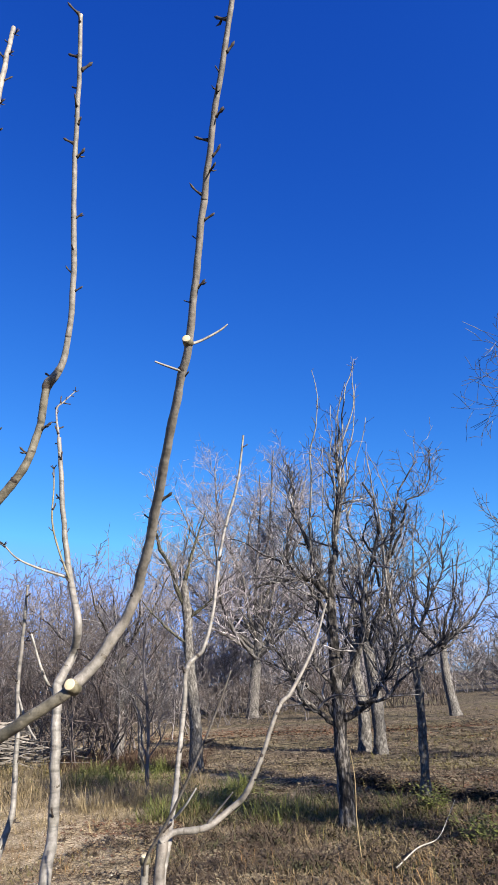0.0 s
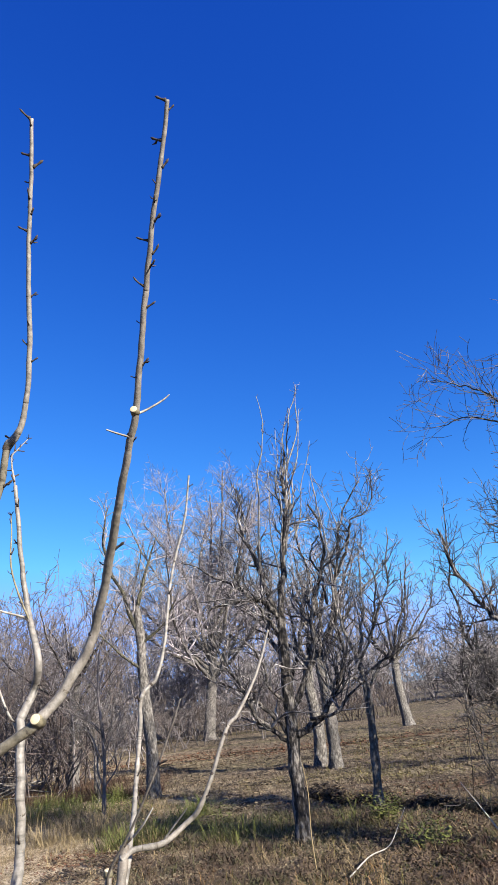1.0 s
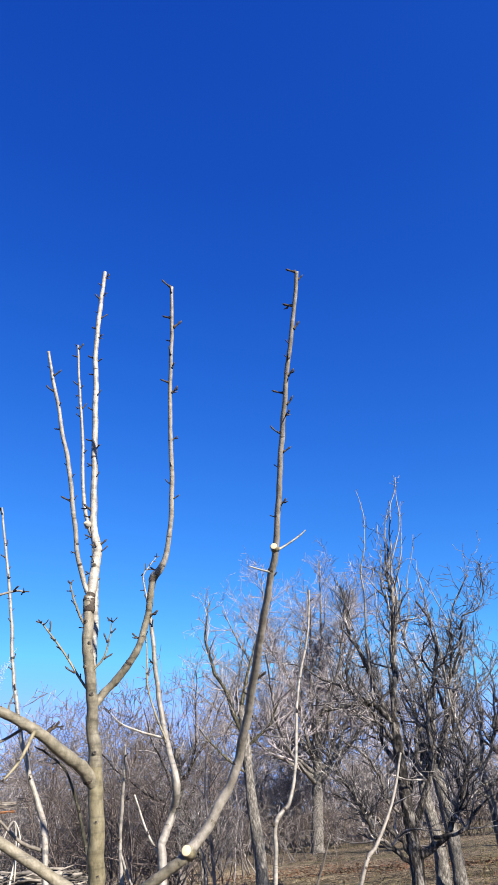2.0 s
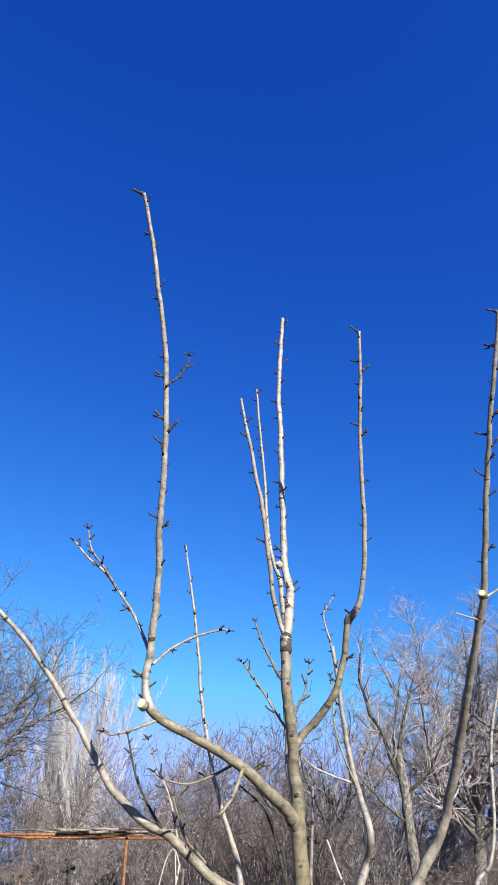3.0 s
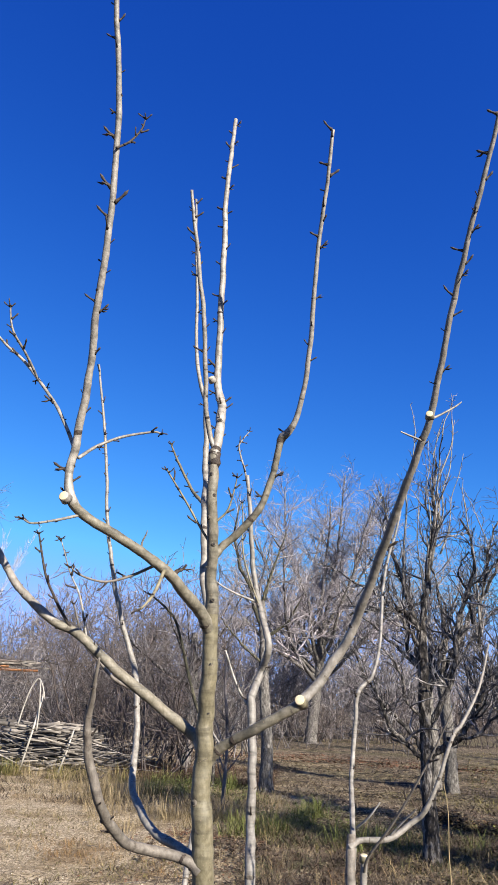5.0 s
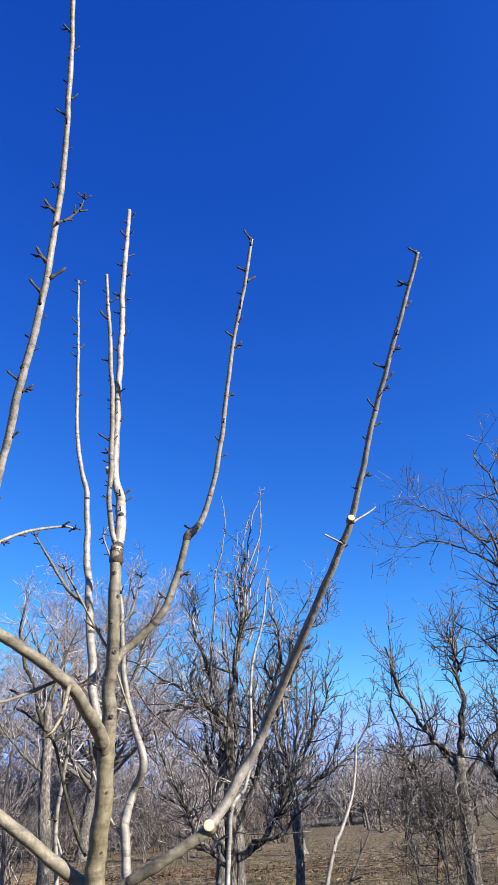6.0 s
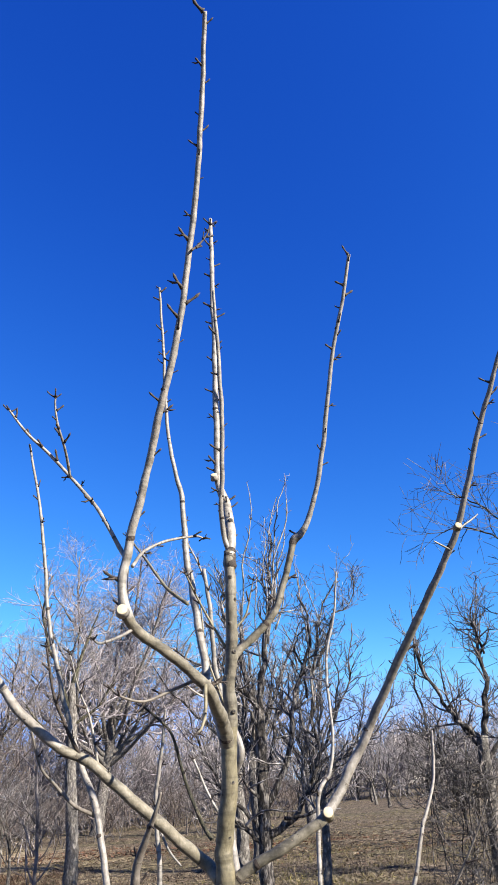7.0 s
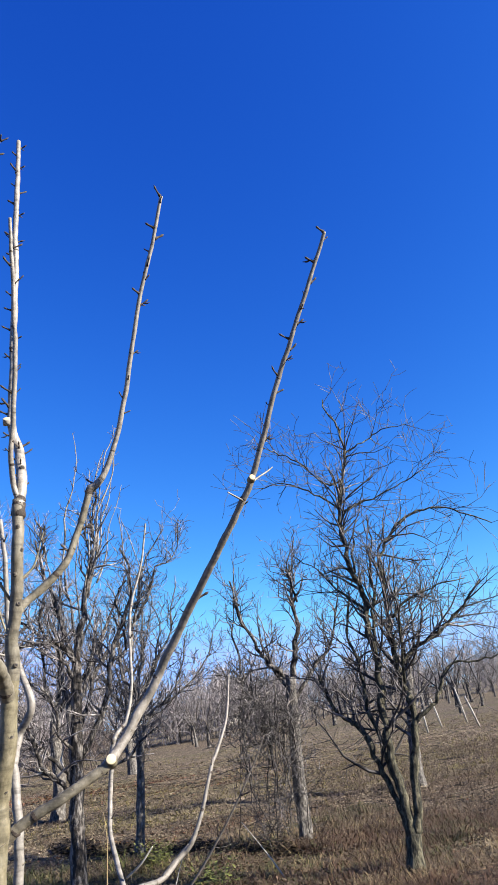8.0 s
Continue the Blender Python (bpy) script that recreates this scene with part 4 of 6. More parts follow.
def orchard():
    # the old dark pear tree straight ahead
    at = (0.35, 8.7, 0.0)
    limbs = [
        (local(at, [(0.40, 8.7, 2.45), (0.50, 8.7, 3.21), (0.6, 8.7, 3.8), (0.68, 8.7, 4.3), (0.72, 8.7, 4.8)]), 0.055, 0.01),
        (local(at, [(0.40, 8.7, 2.5), (0.18, 8.7, 2.75), (-0.17, 8.7, 2.76), (-0.5, 8.7, 2.66)], -0.3), 0.05, 0.016),
        (local(at, [(0.39, 8.7, 2.5), (0.18, 8.7, 3.23), (0.02, 8.7, 3.84), (-0.05, 8.7, 4.43)], 0.3), 0.042, 0.012),
        (local(at, [(0.14, 8.7, 2.74), (-0.29, 8.7, 3.09), (-0.89, 8.7, 3.47)], 0.5), 0.028, 0.009),
    ]
    # low limbs from the trunk
    limbs += [
        (local(at, [(0.34, 8.7, 1.04), (0.11, 8.7, 1.24), (-0.07, 8.7, 1.46), (-0.36, 8.7, 2.09), (-0.5, 8.7, 2.5)], -0.5), 0.036, 0.009),
        (local(at, [(0.4, 8.7, 1.13), (0.74, 8.7, 1.3), (1.01, 8.7, 1.62), (1.15, 8.7, 1.93), (1.11, 8.7, 2.46), (1.32, 8.7, 3.57), (1.74, 8.7, 4.29)], 0.3), 0.052, 0.008),
        (local(at, [(0.38, 8.7, 1.35), (0.72, 8.7, 1.96), (0.85, 8.7, 2.55), (0.99, 8.7, 3.17), (0.93, 8.7, 3.83)], -0.5), 0.048, 0.012),
    ]
    # side limbs, in front and behind
    limbs += [
        (local(at, [(0.39, 8.7, 2.0), (0.2, 8.7, 2.4), (0.3, 8.7, 3.0), (0.1, 8.7, 3.6)], 1.1), 0.035, 0.01),
        (local(at, [(0.39, 8.7, 1.6), (0.6, 8.7, 2.2), (0.8, 8.7, 2.7), (0.7, 8.7, 3.3)], 1.2), 0.035, 0.01),
        (local(at, [(0.37, 8.7, 1.03), (0.25, 8.68, 1.26), (-0.05, 8.6, 1.57), (-0.18, 8.55, 1.65), (-0.43, 8.45, 1.87)]), 0.03, 0.01),
        (local(at, [(0.61, 8.65, 1.3), (0.93, 8.5, 1.36), (1.17, 8.45, 1.59), (1.38, 8.4, 1.64)]), 0.026, 0.009),
    ]
    limbs += [
        (local(at, [(1.22, 8.8, 3.0), (1.41, 8.75, 3.43), (1.5, 8.7, 3.64), (1.7, 8.7, 3.77), (1.88, 8.7, 4.29)]), 0.022, 0.006),
        (local(at, [(1.0, 8.6, 2.6), (0.96, 8.5, 2.9), (0.85, 8.45, 3.13), (0.96, 8.4, 3.41)]), 0.022, 0.009),
        (local(at, [(0.38, 8.7, 2.3), (0.15, 8.5, 2.6), (-0.05, 8.3, 2.9), (0.0, 8.2, 3.3)]), 0.03, 0.009),
        (local(at, [(0.37, 8.7, 1.5), (0.1, 8.55, 1.75), (0.05, 8.4, 2.1), (-0.2, 8.3, 2.35)]), 0.026, 0.008),
    ]
    # pale upright whips of the year
    limbs += [
        (local(at, [(0.2, 8.75, 3.1), (0.31, 8.8, 4.2), (0.43, 8.8, 4.97), (0.46, 8.8, 5.6)]), 0.018, 0.005, 1),
        (local(at, [(1.11, 8.75, 2.46), (1.10, 8.8, 3.74), (1.08, 8.8, 4.51)]), 0.018, 0.004, 1),
        (local(at, [(0.56, 8.7, 3.3), (0.72, 8.7, 4.13), (0.82, 8.7, 5.08), (1.0, 8.7, 5.74)]), 0.018, 0.005, 1),
        (local(at, [(0.66, 8.75, 3.7), (0.77, 8.75, 4.1), (0.9, 8.75, 4.66), (1.03, 8.75, 5.39)]), 0.015, 0.004, 1),
        (local(at, [(0.5, 8.65, 3.2), (0.54, 8.65, 3.6), (0.6, 8.65, 4.3), (0.63, 8.65, 5.03)]), 0.015, 0.004, 1),
        (local(at, [(0.67, 8.72, 4.0), (0.66, 8.72, 4.6), (0.82, 8.72, 5.25)]), 0.013, 0.004, 1),
        (local(at, [(0.7, 8.8, 3.5), (0.85, 8.85, 3.9), (0.97, 8.85, 4.41), (1.09, 8.85, 4.88)]), 0.013, 0.004, 1),
    ]
    limbs += [
        (local(at, [(0.6, 8.8, 3.6), (0.68, 8.82, 4.3), (0.74, 8.82, 4.9), (0.86, 8.82, 5.45)]), 0.014, 0.005, 1),
        (local(at, [(0.62, 8.6, 3.8), (0.74, 8.58, 4.4), (0.93, 8.56, 5.0), (0.96, 8.56, 5.5)]), 0.014, 0.005, 1),
        (local(at, [(0.45, 8.7, 3.0), (0.42, 8.62, 3.7), (0.5, 8.6, 4.4)]), 0.013, 0.005, 1),
        (local(at, [(1.3, 8.8, 3.4), (1.29, 8.8, 3.67), (1.19, 8.8, 4.07), (1.1, 8.8, 4.39)]), 0.012, 0.004, 1),
    ]
    bare_tree("old_pear_tree", at, "old dark-barked pear tree, bare, with gnarled limbs", (local(at, [(0.35, 8.7, -0.05), (0.36, 8.7, 0.4), (0.355, 8.7, 0.75), (0.37, 8.7, 1.22), (0.38, 8.7, 1.85), (0.40, 8.7, 2.52)]), 0.092, 0.058), limbs, BARK_OLD, TWIG_DARK, GNARLED, 11)
    # the slim dark trunk to its side
    at = (1.47, 10.8, 0.0)
    rng = random.Random(5)
    limbs = [(local(at, [(1.5, 10.8, 2.0), (1.3, 10.8, 2.7), (1.35, 10.9, 3.3), (1.2, 11.0, 4.0)]), 0.032, 0.008), (local(at, [(1.5, 10.8, 1.95), (1.8, 10.7, 2.4), (2.1, 10.6, 3.0), (2.2, 10.5, 3.9)]), 0.032, 0.008),
             (local(at, [(1.55, 10.8, 1.5), (1.9, 10.9, 1.9), (2.3, 11.1, 2.3), (2.6, 11.2, 3.1)]), 0.026, 0.007), (local(at, [(1.55, 10.8, 1.6), (1.2, 10.6, 1.9), (0.9, 10.4, 2.4)]), 0.026, 0.007),
             (local(at, [(1.52, 10.8, 2.0), (1.7, 10.95, 2.6), (1.75, 11.1, 3.3), (1.95, 11.2, 4.1)]), 0.03, 0.007), (local(at, [(1.56, 10.8, 1.75), (2.0, 10.6, 2.0), (2.5, 10.4, 2.35), (2.75, 10.3, 2.9)]), 0.028, 0.007),
             (local(at, [(1.54, 10.8, 1.9), (1.4, 11.1, 2.5), (1.6, 11.4, 3.1)]), 0.026, 0.007), (local(at, [(1.8, 10.7, 2.4), (1.9, 10.5, 3.0), (1.75, 10.4, 3.7)]), 0.022, 0.006)]
    bare_tree("pear_tree", at, "slim dark pear tree with a leaning trunk", (local(at, [(1.47, 10.8, -0.05), (1.53, 10.79, 0.78), (1.56, 10.79, 1.45), (1.5, 10.8, 2.05)]), 0.064, 0.05), limbs, BARK_LIMED, TWIG_DARK, dict(GNARLED, long=(0.6, 0.34, 0.18)), 12)
    # two limewashed trunks standing close together
    at = (1.21, 16.0, 0.0)
    bare_tree("apple_tree", at, "apple tree with a limewashed trunk", (local(at, [(1.21, 16, -0.05), (1.24, 16, 0.87), (1.2, 16, 1.91), (1.17, 16, 2.3)]), 0.135, 0.11), auto_limbs(rng, (-0.03, 0, 2.3), 7, 2.8, 0.06, (30, 75)), BARK_LIMED, TWIG_GREY, dict(OLD_PEAR, dense=(6.0, 7.5, 6.5), thin=0.0034), 13, BARK_OLD, "limewashed trunks")
    at = (0.9, 16.6, 0.0)
    bare_tree("apple_tree", at, "apple tree with a limewashed trunk", ([(0.0, 0, -0.05), (0.06, 0, 0.75), (-0.02, 0, 1.81), (0.05, 0, 2.4)], 0.14, 0.1), auto_limbs(rng, (0.05, 0, 2.4), 6, 2.7, 0.055, (30, 75)), BARK_LIMED, TWIG_GREY, dict(OLD_PEAR, dense=(6.0, 7.5, 6.5), thin=0.0034), 14, BARK_OLD, "limewashed trunks")
    # the pale trunk with a high crooked side limb
    at = (-2.45, 14.4, 0.0)
    limbs = [(local(at, [(-2.56, 14.38, 3.1), (-2.88, 14.31, 3.95), (-3.23, 14.25, 5.07), (-3.1, 14.27, 5.9)]), 0.06, 0.014), (local(at, [(-2.6, 14.37, 3.6), (-2.4, 14.4, 4.3), (-2.1, 14.5, 5.2)]), 0.055, 0.012),
             (local(at, [(-2.58, 14.4, 3.4), (-2.7, 14.7, 4.1), (-2.5, 15.0, 5.2)]), 0.045, 0.012), (local(at, [(-2.55, 14.4, 2.9), (-2.0, 14.3, 3.3), (-1.6, 14.2, 4.0)]), 0.045, 0.01), (local(at, [(-2.52, 14.4, 2.4), (-3.0, 14.1, 2.8), (-3.5, 13.9, 3.4)]), 0.04, 0.01)]
    bare_tree("apple_tree", at, "bare apple tree with a straight pale trunk", (local(at, [(-2.45, 14.4, -0.05), (-2.44, 14.4, 0.92), (-2.52, 14.38, 1.99), (-2.55, 14.38, 3.11), (-2.6, 14.37, 3.7)]), 0.13, 0.07), limbs, BARK_LIMED, TWIG_GREY, OLD_PEAR, 15, BARK_OLIVE)
    at = (4.74, 27.4, 0.0)
    bare_tree("apple_tree", at, "dark apple tree with a leaning trunk", ([(0, 0, -0.05), (-0.12, 0, 0.9), (-0.16, 0, 1.8), (-0.1, 0, 2.6)], 0.2, 0.12), auto_limbs(rng, (-0.1, 0, 2.6), 8, 3.6, 0.07, (25, 75)), BARK_LIMED, TWIG_GREY, OLD_PEAR, 16, BARK_OLD)
    # the tall spreading tree far behind, reddish with buds
    at = (-3.66, 35.0, 0.0)
    big = auto_limbs(rng, (0.5, 0, 4.8), 8, 8.4, 0.13, (58, 84), 0.2, 5, 1.4) + auto_limbs(rng, (0.4, 0, 4.4), 13, 8.0, 0.12, (14, 50), 0.5, 5, 1.8)
    bare_tree("elm_tree", at, "tall bare elm with a pale trunk and pinkish-grey crown", ([(0, 0, -0.05), (0.25, 0, 1.84), (0.5, 0, 3.6), (0.6, 0, 5.2)], 0.28, 0.2), big, BARK_LIMED, TWIG_RED, TALL_CROWN, 17, BARK_LIMED)
    # the gnarled tree with a pale trunk, overgrown
    at = (3.38, 9.2, 0.0)
    limbs = [(local(at, [(3.46, 9.16, 2.0), (3.6, 9.09, 2.51), (3.66, 9.06, 3.16), (3.72, 9.05, 3.7)], 0.1), 0.06, 0.016), (local(at, [(3.43, 9.18, 2.05), (3.16, 9.3, 2.34), (2.9, 9.41, 2.77), (2.74, 9.48, 3.47)], -0.3), 0.045, 0.014),
             (local(at, [(3.42, 9.2, 1.6), (2.94, 9.39, 1.79), (2.84, 9.44, 2.54), (2.97, 9.38, 3.9)], 0.3), 0.035, 0.008), (local(at, [(3.47, 9.16, 1.75), (3.82, 9.01, 2.17), (4.19, 8.85, 2.59), (4.42, 8.74, 3.56)], 0.2), 0.04, 0.01),
             ]
    limbs += [(local(at, [(3.45, 9.2, 1.9), (3.3, 9.5, 2.4), (3.4, 9.8, 3.0)], 0.2), 0.035, 0.01), (local(at, [(3.69, 9.06, 3.1), (3.6, 9.0, 3.6), (3.75, 9.0, 4.1)]), 0.02, 0.006),
             (local(at, [(3.4, 9.2, 1.75), (3.1, 9.1, 1.6), (2.95, 9.0, 1.0), (2.9, 8.95, 0.4)]), 0.022, 0.007), (local(at, [(3.42, 9.2, 1.6), (3.2, 9.05, 1.3), (3.15, 9.0, 0.7), (3.1, 8.95, 0.25)]), 0.02, 0.006), (local(at, [(2.94, 9.39, 1.79), (2.7, 9.3, 1.4), (2.65, 9.2, 0.9)]), 0.016, 0.006)]
    hang = random.Random(77)
    for k in range(9):
        x, y = hang.uniform(2.75, 3.35), hang.uniform(8.9, 9.5)
        z = hang.uniform(1.4, 2.2)
        limbs.append((local(at, [(x + 0.1, y, z), (x - 0.05, y - 0.1, z - 0.1), (x - 0.15 + hang.gauss(0, 0.1), y - 0.15, z * 0.6), (x - 0.12 + hang.gauss(0, 0.15), y - 0.2, 0.15)]), 0.016, 0.005))
    bare_tree("pear_tree", at, "gnarled pear tree with a pale trunk and tangled twigs", (local(at, [(3.38, 9.2, -0.05), (3.38, 9.2, 0.68), (3.42, 9.18, 1.46), (3.46, 9.16, 2.06)]), 0.09, 0.072), limbs, BARK_LIMED, TWIG_BLACK, GNARLED, 18, BARK_OLD)
    # the spreading tree of several stems
    at = (3.31, 6.5, 0.0)
    limbs = [(local(at, [(3.34, 6.49, 0.28), (3.26, 6.53, 0.68), (3.18, 6.58, 1.01), (3.08, 6.64, 1.36), (2.97, 6.71, 1.48), (2.89, 6.75, 1.67), (2.83, 6.79, 1.95)], 0.2), 0.042, 0.02),
             (local(at, [(3.34, 6.49, 0.3), (3.33, 6.49, 0.63), (3.3, 6.51, 1.0), (3.28, 6.52, 1.37), (3.31, 6.5, 1.98), (3.29, 6.51, 2.49), (3.25, 6.53, 2.94), (3.22, 6.56, 3.4), (3.23, 6.55, 3.77), (3.33, 6.49, 4.24), (3.39, 6.45, 4.51), (3.32, 6.49, 4.82), (3.26, 6.53, 5.19)]), 0.06, 0.008),
             (local(at, [(3.33, 6.49, 0.6), (3.26, 6.55, 1.12), (3.23, 6.6, 1.59), (3.2, 6.62, 1.95), (3.21, 6.6, 2.41), (3.3, 6.55, 2.83)], 0.25), 0.032, 0.012),
             (local(at, [(3.32, 6.49, 2.1), (3.36, 6.47, 2.67), (3.43, 6.43, 3.16), (3.44, 6.42, 3.6)], -0.15), 0.024, 0.008),
             (local(at, [(3.35, 6.48, 0.28), (3.43, 6.43, 0.58), (3.53, 6.37, 1.01), (3.56, 6.35, 1.38), (3.52, 6.37, 1.73), (3.53, 6.37, 1.99), (3.51, 6.38, 2.36), (3.51, 6.38, 2.75), (3.58, 6.34, 3.23), (3.75, 6.24, 3.45), (4.03, 6.07, 3.58), (4.35, 5.87, 3.51), (4.68, 5.67, 3.31)]), 0.056, 0.006),
             (local(at, [(3.53, 6.37, 1.95), (3.76, 6.23, 2.14), (3.98, 6.09, 2.28), (4.22, 5.95, 2.47), (4.41, 5.83, 2.72)]), 0.03, 0.014),
             (local(at, [(3.55, 6.35, 1.36), (3.7, 6.26, 1.53), (3.83, 6.19, 1.68), (3.96, 6.11, 1.86), (4.18, 5.98, 1.89), (4.5, 5.78, 1.93)]), 0.03, 0.008),
             (local(at, [(3.53, 6.36, 2.45), (3.72, 6.25, 2.61), (3.95, 6.12, 2.71), (4.3, 5.9, 2.78)]), 0.02, 0.007)]
    limbs += [(local(at, [(3.31, 6.5, 4.1), (3.15, 6.6, 4.13), (2.91, 6.74, 4.42), (2.7, 6.86, 4.61), (2.45, 7.0, 4.7)]), 0.018, 0.004), (local(at, [(3.23, 6.55, 3.77), (3.0, 6.69, 4.01), (2.7, 6.87, 4.16), (2.33, 7.08, 4.24)]), 0.018, 0.004),
              (local(at, [(3.38, 6.46, 4.46), (3.63, 6.31, 4.57), (3.87, 6.16, 4.66), (4.14, 6.0, 4.67)]), 0.014, 0.004), (local(at, [(3.24, 6.54, 3.72), (3.5, 6.38, 3.82), (3.88, 6.16, 3.96), (4.16, 5.99, 4.06)]), 0.016, 0.004),
              (local(at, [(3.3, 6.5, 2.55), (3.05, 6.8, 2.95), (2.85, 7.1, 3.35)]), 0.018, 0.006), (local(at, [(3.52, 6.35, 1.75), (3.4, 6.0, 2.4), (3.25, 5.8, 3.0)]), 0.018, 0.006), (local(at, [(3.26, 6.53, 3.0), (3.45, 6.75, 3.5), (3.75, 6.9, 4.0)]), 0.018, 0.005)]
    bare_tree("plum_tree", at, "spreading plum tree of several mossy olive stems with fine twigs", (local(at, [(3.31, 6.5, -0.05), (3.33, 6.49, 0.18), (3.36, 6.48, 0.36)]), 0.082, 0.07), limbs, BARK_OLIVE, TWIG_BLACK, FINE_CROWN, 19, BARK_OLIVE)
    at = (6.84, 11.65, 0.0)
    bare_tree("apple_tree", at, "bare apple tree with a limewashed trunk beyond the plum tree", ([(0, 0, -0.05), (0.05, 0, 0.8), (0.2, 0, 1.7), (0.22, 0, 2.3)], 0.1, 0.08), auto_limbs(rng, (0.2, 0, 2.25), 6, 1.9, 0.045, (25, 75)), BARK_LIMED, TWIG_DARK, dict(GNARLED, dense=(7.0, 8.0, 7.0)), 26, BARK_OLD)
    # hedge side trees on the left
    at = (-5.2, 18.2, 0.0)
    bare_tree("apple_tree", at, "bare apple tree in front of the thicket", ([(0, 0, -0.05), (0.1, 0, 1.36), (0.12, 0, 2.6), (0.1, 0, 3.4)], 0.15, 0.09), auto_limbs(rng, (0.1, 0, 3.2), 8, 2.8, 0.05, (25, 75), 0.5, 4, 1.4), BARK_LIMED, TWIG_GREY, OLD_PEAR, 20, BARK_OLD)
    at = (-4.1, 16.3, 0.0)
    bare_tree("sapling", at, "small dark bare sapling in dry grass", ([(0, 0, -0.05), (0.02, 0, 0.7), (-0.03, 0, 1.4)], 0.05, 0.03), auto_limbs(rng, (-0.03, 0, 1.3), 5, 1.3, 0.02, (35, 75)), BARK_OLD, TWIG_DARK, OLD_PEAR, 21)
    at = (-3.6, 14.6, 0.0)
    bare_tree("sapling", at, "small dark bare sapling in dry grass", ([(0, 0, -0.05), (0.04, 0, 0.5), (0.0, 0, 1.1)], 0.035, 0.02), auto_limbs(rng, (0.0, 0, 1.0), 5, 1.1, 0.015, (35, 75), 0.7), BARK_OLD, TWIG_DARK, OLD_PEAR, 22)
    for at, h, turn in (((-2.65, 11.4, 0.0), 2.7, 0.2), ((-4.7, 16.6, 0.0), 2.9, 1.3), ((-6.2, 17.6, 0.0), 3.2, 2.2)):
        bare_tree("sapling", at, "thin dark bare sapling at the edge of the scrub", ([(0, 0, -0.05), (0.04, 0, h * 0.4), (-0.03, 0, h * 0.75), (0.02, 0.02, h)], 0.03, 0.011), auto_limbs(rng, (0, 0, h * 0.8), 11, 0.95, 0.013, (20, 70), turn, 4, h * 0.65), TWIG_SCRUB, TWIG_SCRUB, dict(OLD_PEAR, levels=2, dense=(7.0, 6.0), long=(0.4, 0.2)), 27 + int(turn * 10))
    # the drooping crown on the far left
    at = (-12.4, 12.9, 0.0)
    bare_tree("willow_tree", at, "bare willow with fine drooping twigs", ([(0, 0, -0.05), (0.05, 0, 1.4), (0.0, 0, 3.0), (0.05, 0, 4.4)], 0.2, 0.13), auto_limbs(rng, (0.05, 0, 4.4), 15, 4.0, 0.045, (10, 80), 0.1, 5, 1.6), BARK_OLD, TWIG_DARK, WILLOW, 23)
    # a pollarded black stump
    for at, h, r0 in (((-11.1, 17.7, 0.0), 0.95, 0.1), ((-21.8, 31.3, 0.0), 1.5, 0.09)):
        knobs = auto_limbs(rng, (-0.08, 0, h + 0.3), 15, 0.34, 0.12, (-35, 75), 0.3, 3, 0.34)
        bare_tree("pollard_tree", at, "small black pollarded tree with a knobbly head", ([(0, 0, -0.05), (0.1, 0, h * 0.4), (0.02, 0, h * 0.75), (-0.05, 0, h), (-0.08, 0, h + 0.3)], r0, r0 * 1.1),
                  [(rows, r0 * 1.1, r0 * 0.8) for rows, _, _ in knobs], BARK_BLACK, TWIG_DARK, dict(OLD_PEAR, thin=0.006, levels=2, dense=(9.0, 4.0), long=(0.45, 0.22)), 24)


orchard()


# ---- rows of young orchard trees and woods beyond ----
def far_rows():
    rng = random.Random(31)
    kinds = []
    for k in range(3):
        t = bare_tree("orchard_tree", (0, 0, 0), "small bare tree in a far orchard row", ([(0, 0, -0.05), (rng.uniform(-0.1, 0.1), 0, 0.5), (rng.uniform(-0.15, 0.15), 0, 1.1)], 0.09, 0.07),
                      auto_limbs(rng, (0, 0, 1.1), 6, 2.0, 0.045, (35, 75), k), BARK_LIMED if k == 1 else BARK_OLD, TWIG_GREY, dict(OLD_PEAR, least=1, thin=0.007, levels=2, dense=(2.4, 3.2), long=(0.9, 0.5), step=0.4), 40 + k, BARK_OLD, "far orchard rows", 8, 4)
        kinds.append(t)
    spots = []
    for row in range(9):
        for k in range(18):
            x = 7.5 + row * 5.0 + rng.uniform(-0.5, 0.5) + k * 0.9
            y = 19 + k * 5.0 + rng.uniform(-0.7, 0.7)
            if x > 5 and math.hypot(x, y) > 40:
                spots.append((x, y))
    first = set()
    for i, (x, y) in enumerate(spots):
        s = rng.uniform(0.85, 1.3)
        m = pose(x, y, 0, 0, 0, rng.uniform(0, 360)) @ Matrix.Diagonal((s, s, s * rng.uniform(0.95, 1.15), 1))
        k = i % 3
        if k not in first:
            first.add(k)
            kinds[k].matrix_basis = m
        else:
            copy_thing(kinds[k], m)


far_rows()


def stakes():
    for x, y, tx, h in ((17.8, 26.2, 17.5, 1.2), (19.0, 26.0, 18.7, 1.5), (17.2, 22.9, 16.8, 1.15), (15.3, 23.6, 15.2, 0.9)):
        t = thing("stake", (x, y, 0.0), "pale leaning stake in the far field", "stake", "stakes in the far field")
        sh = Shape()
        sh.tube([Vector((0, 0, -0.1)), Vector(((tx - x) * 0.5, 0, h * 0.5)), Vector((tx - x, 0, h))], [0.04, 0.037, 0.033], 7)
        part("pole", sh, PALE_POLE, t)


stakes()


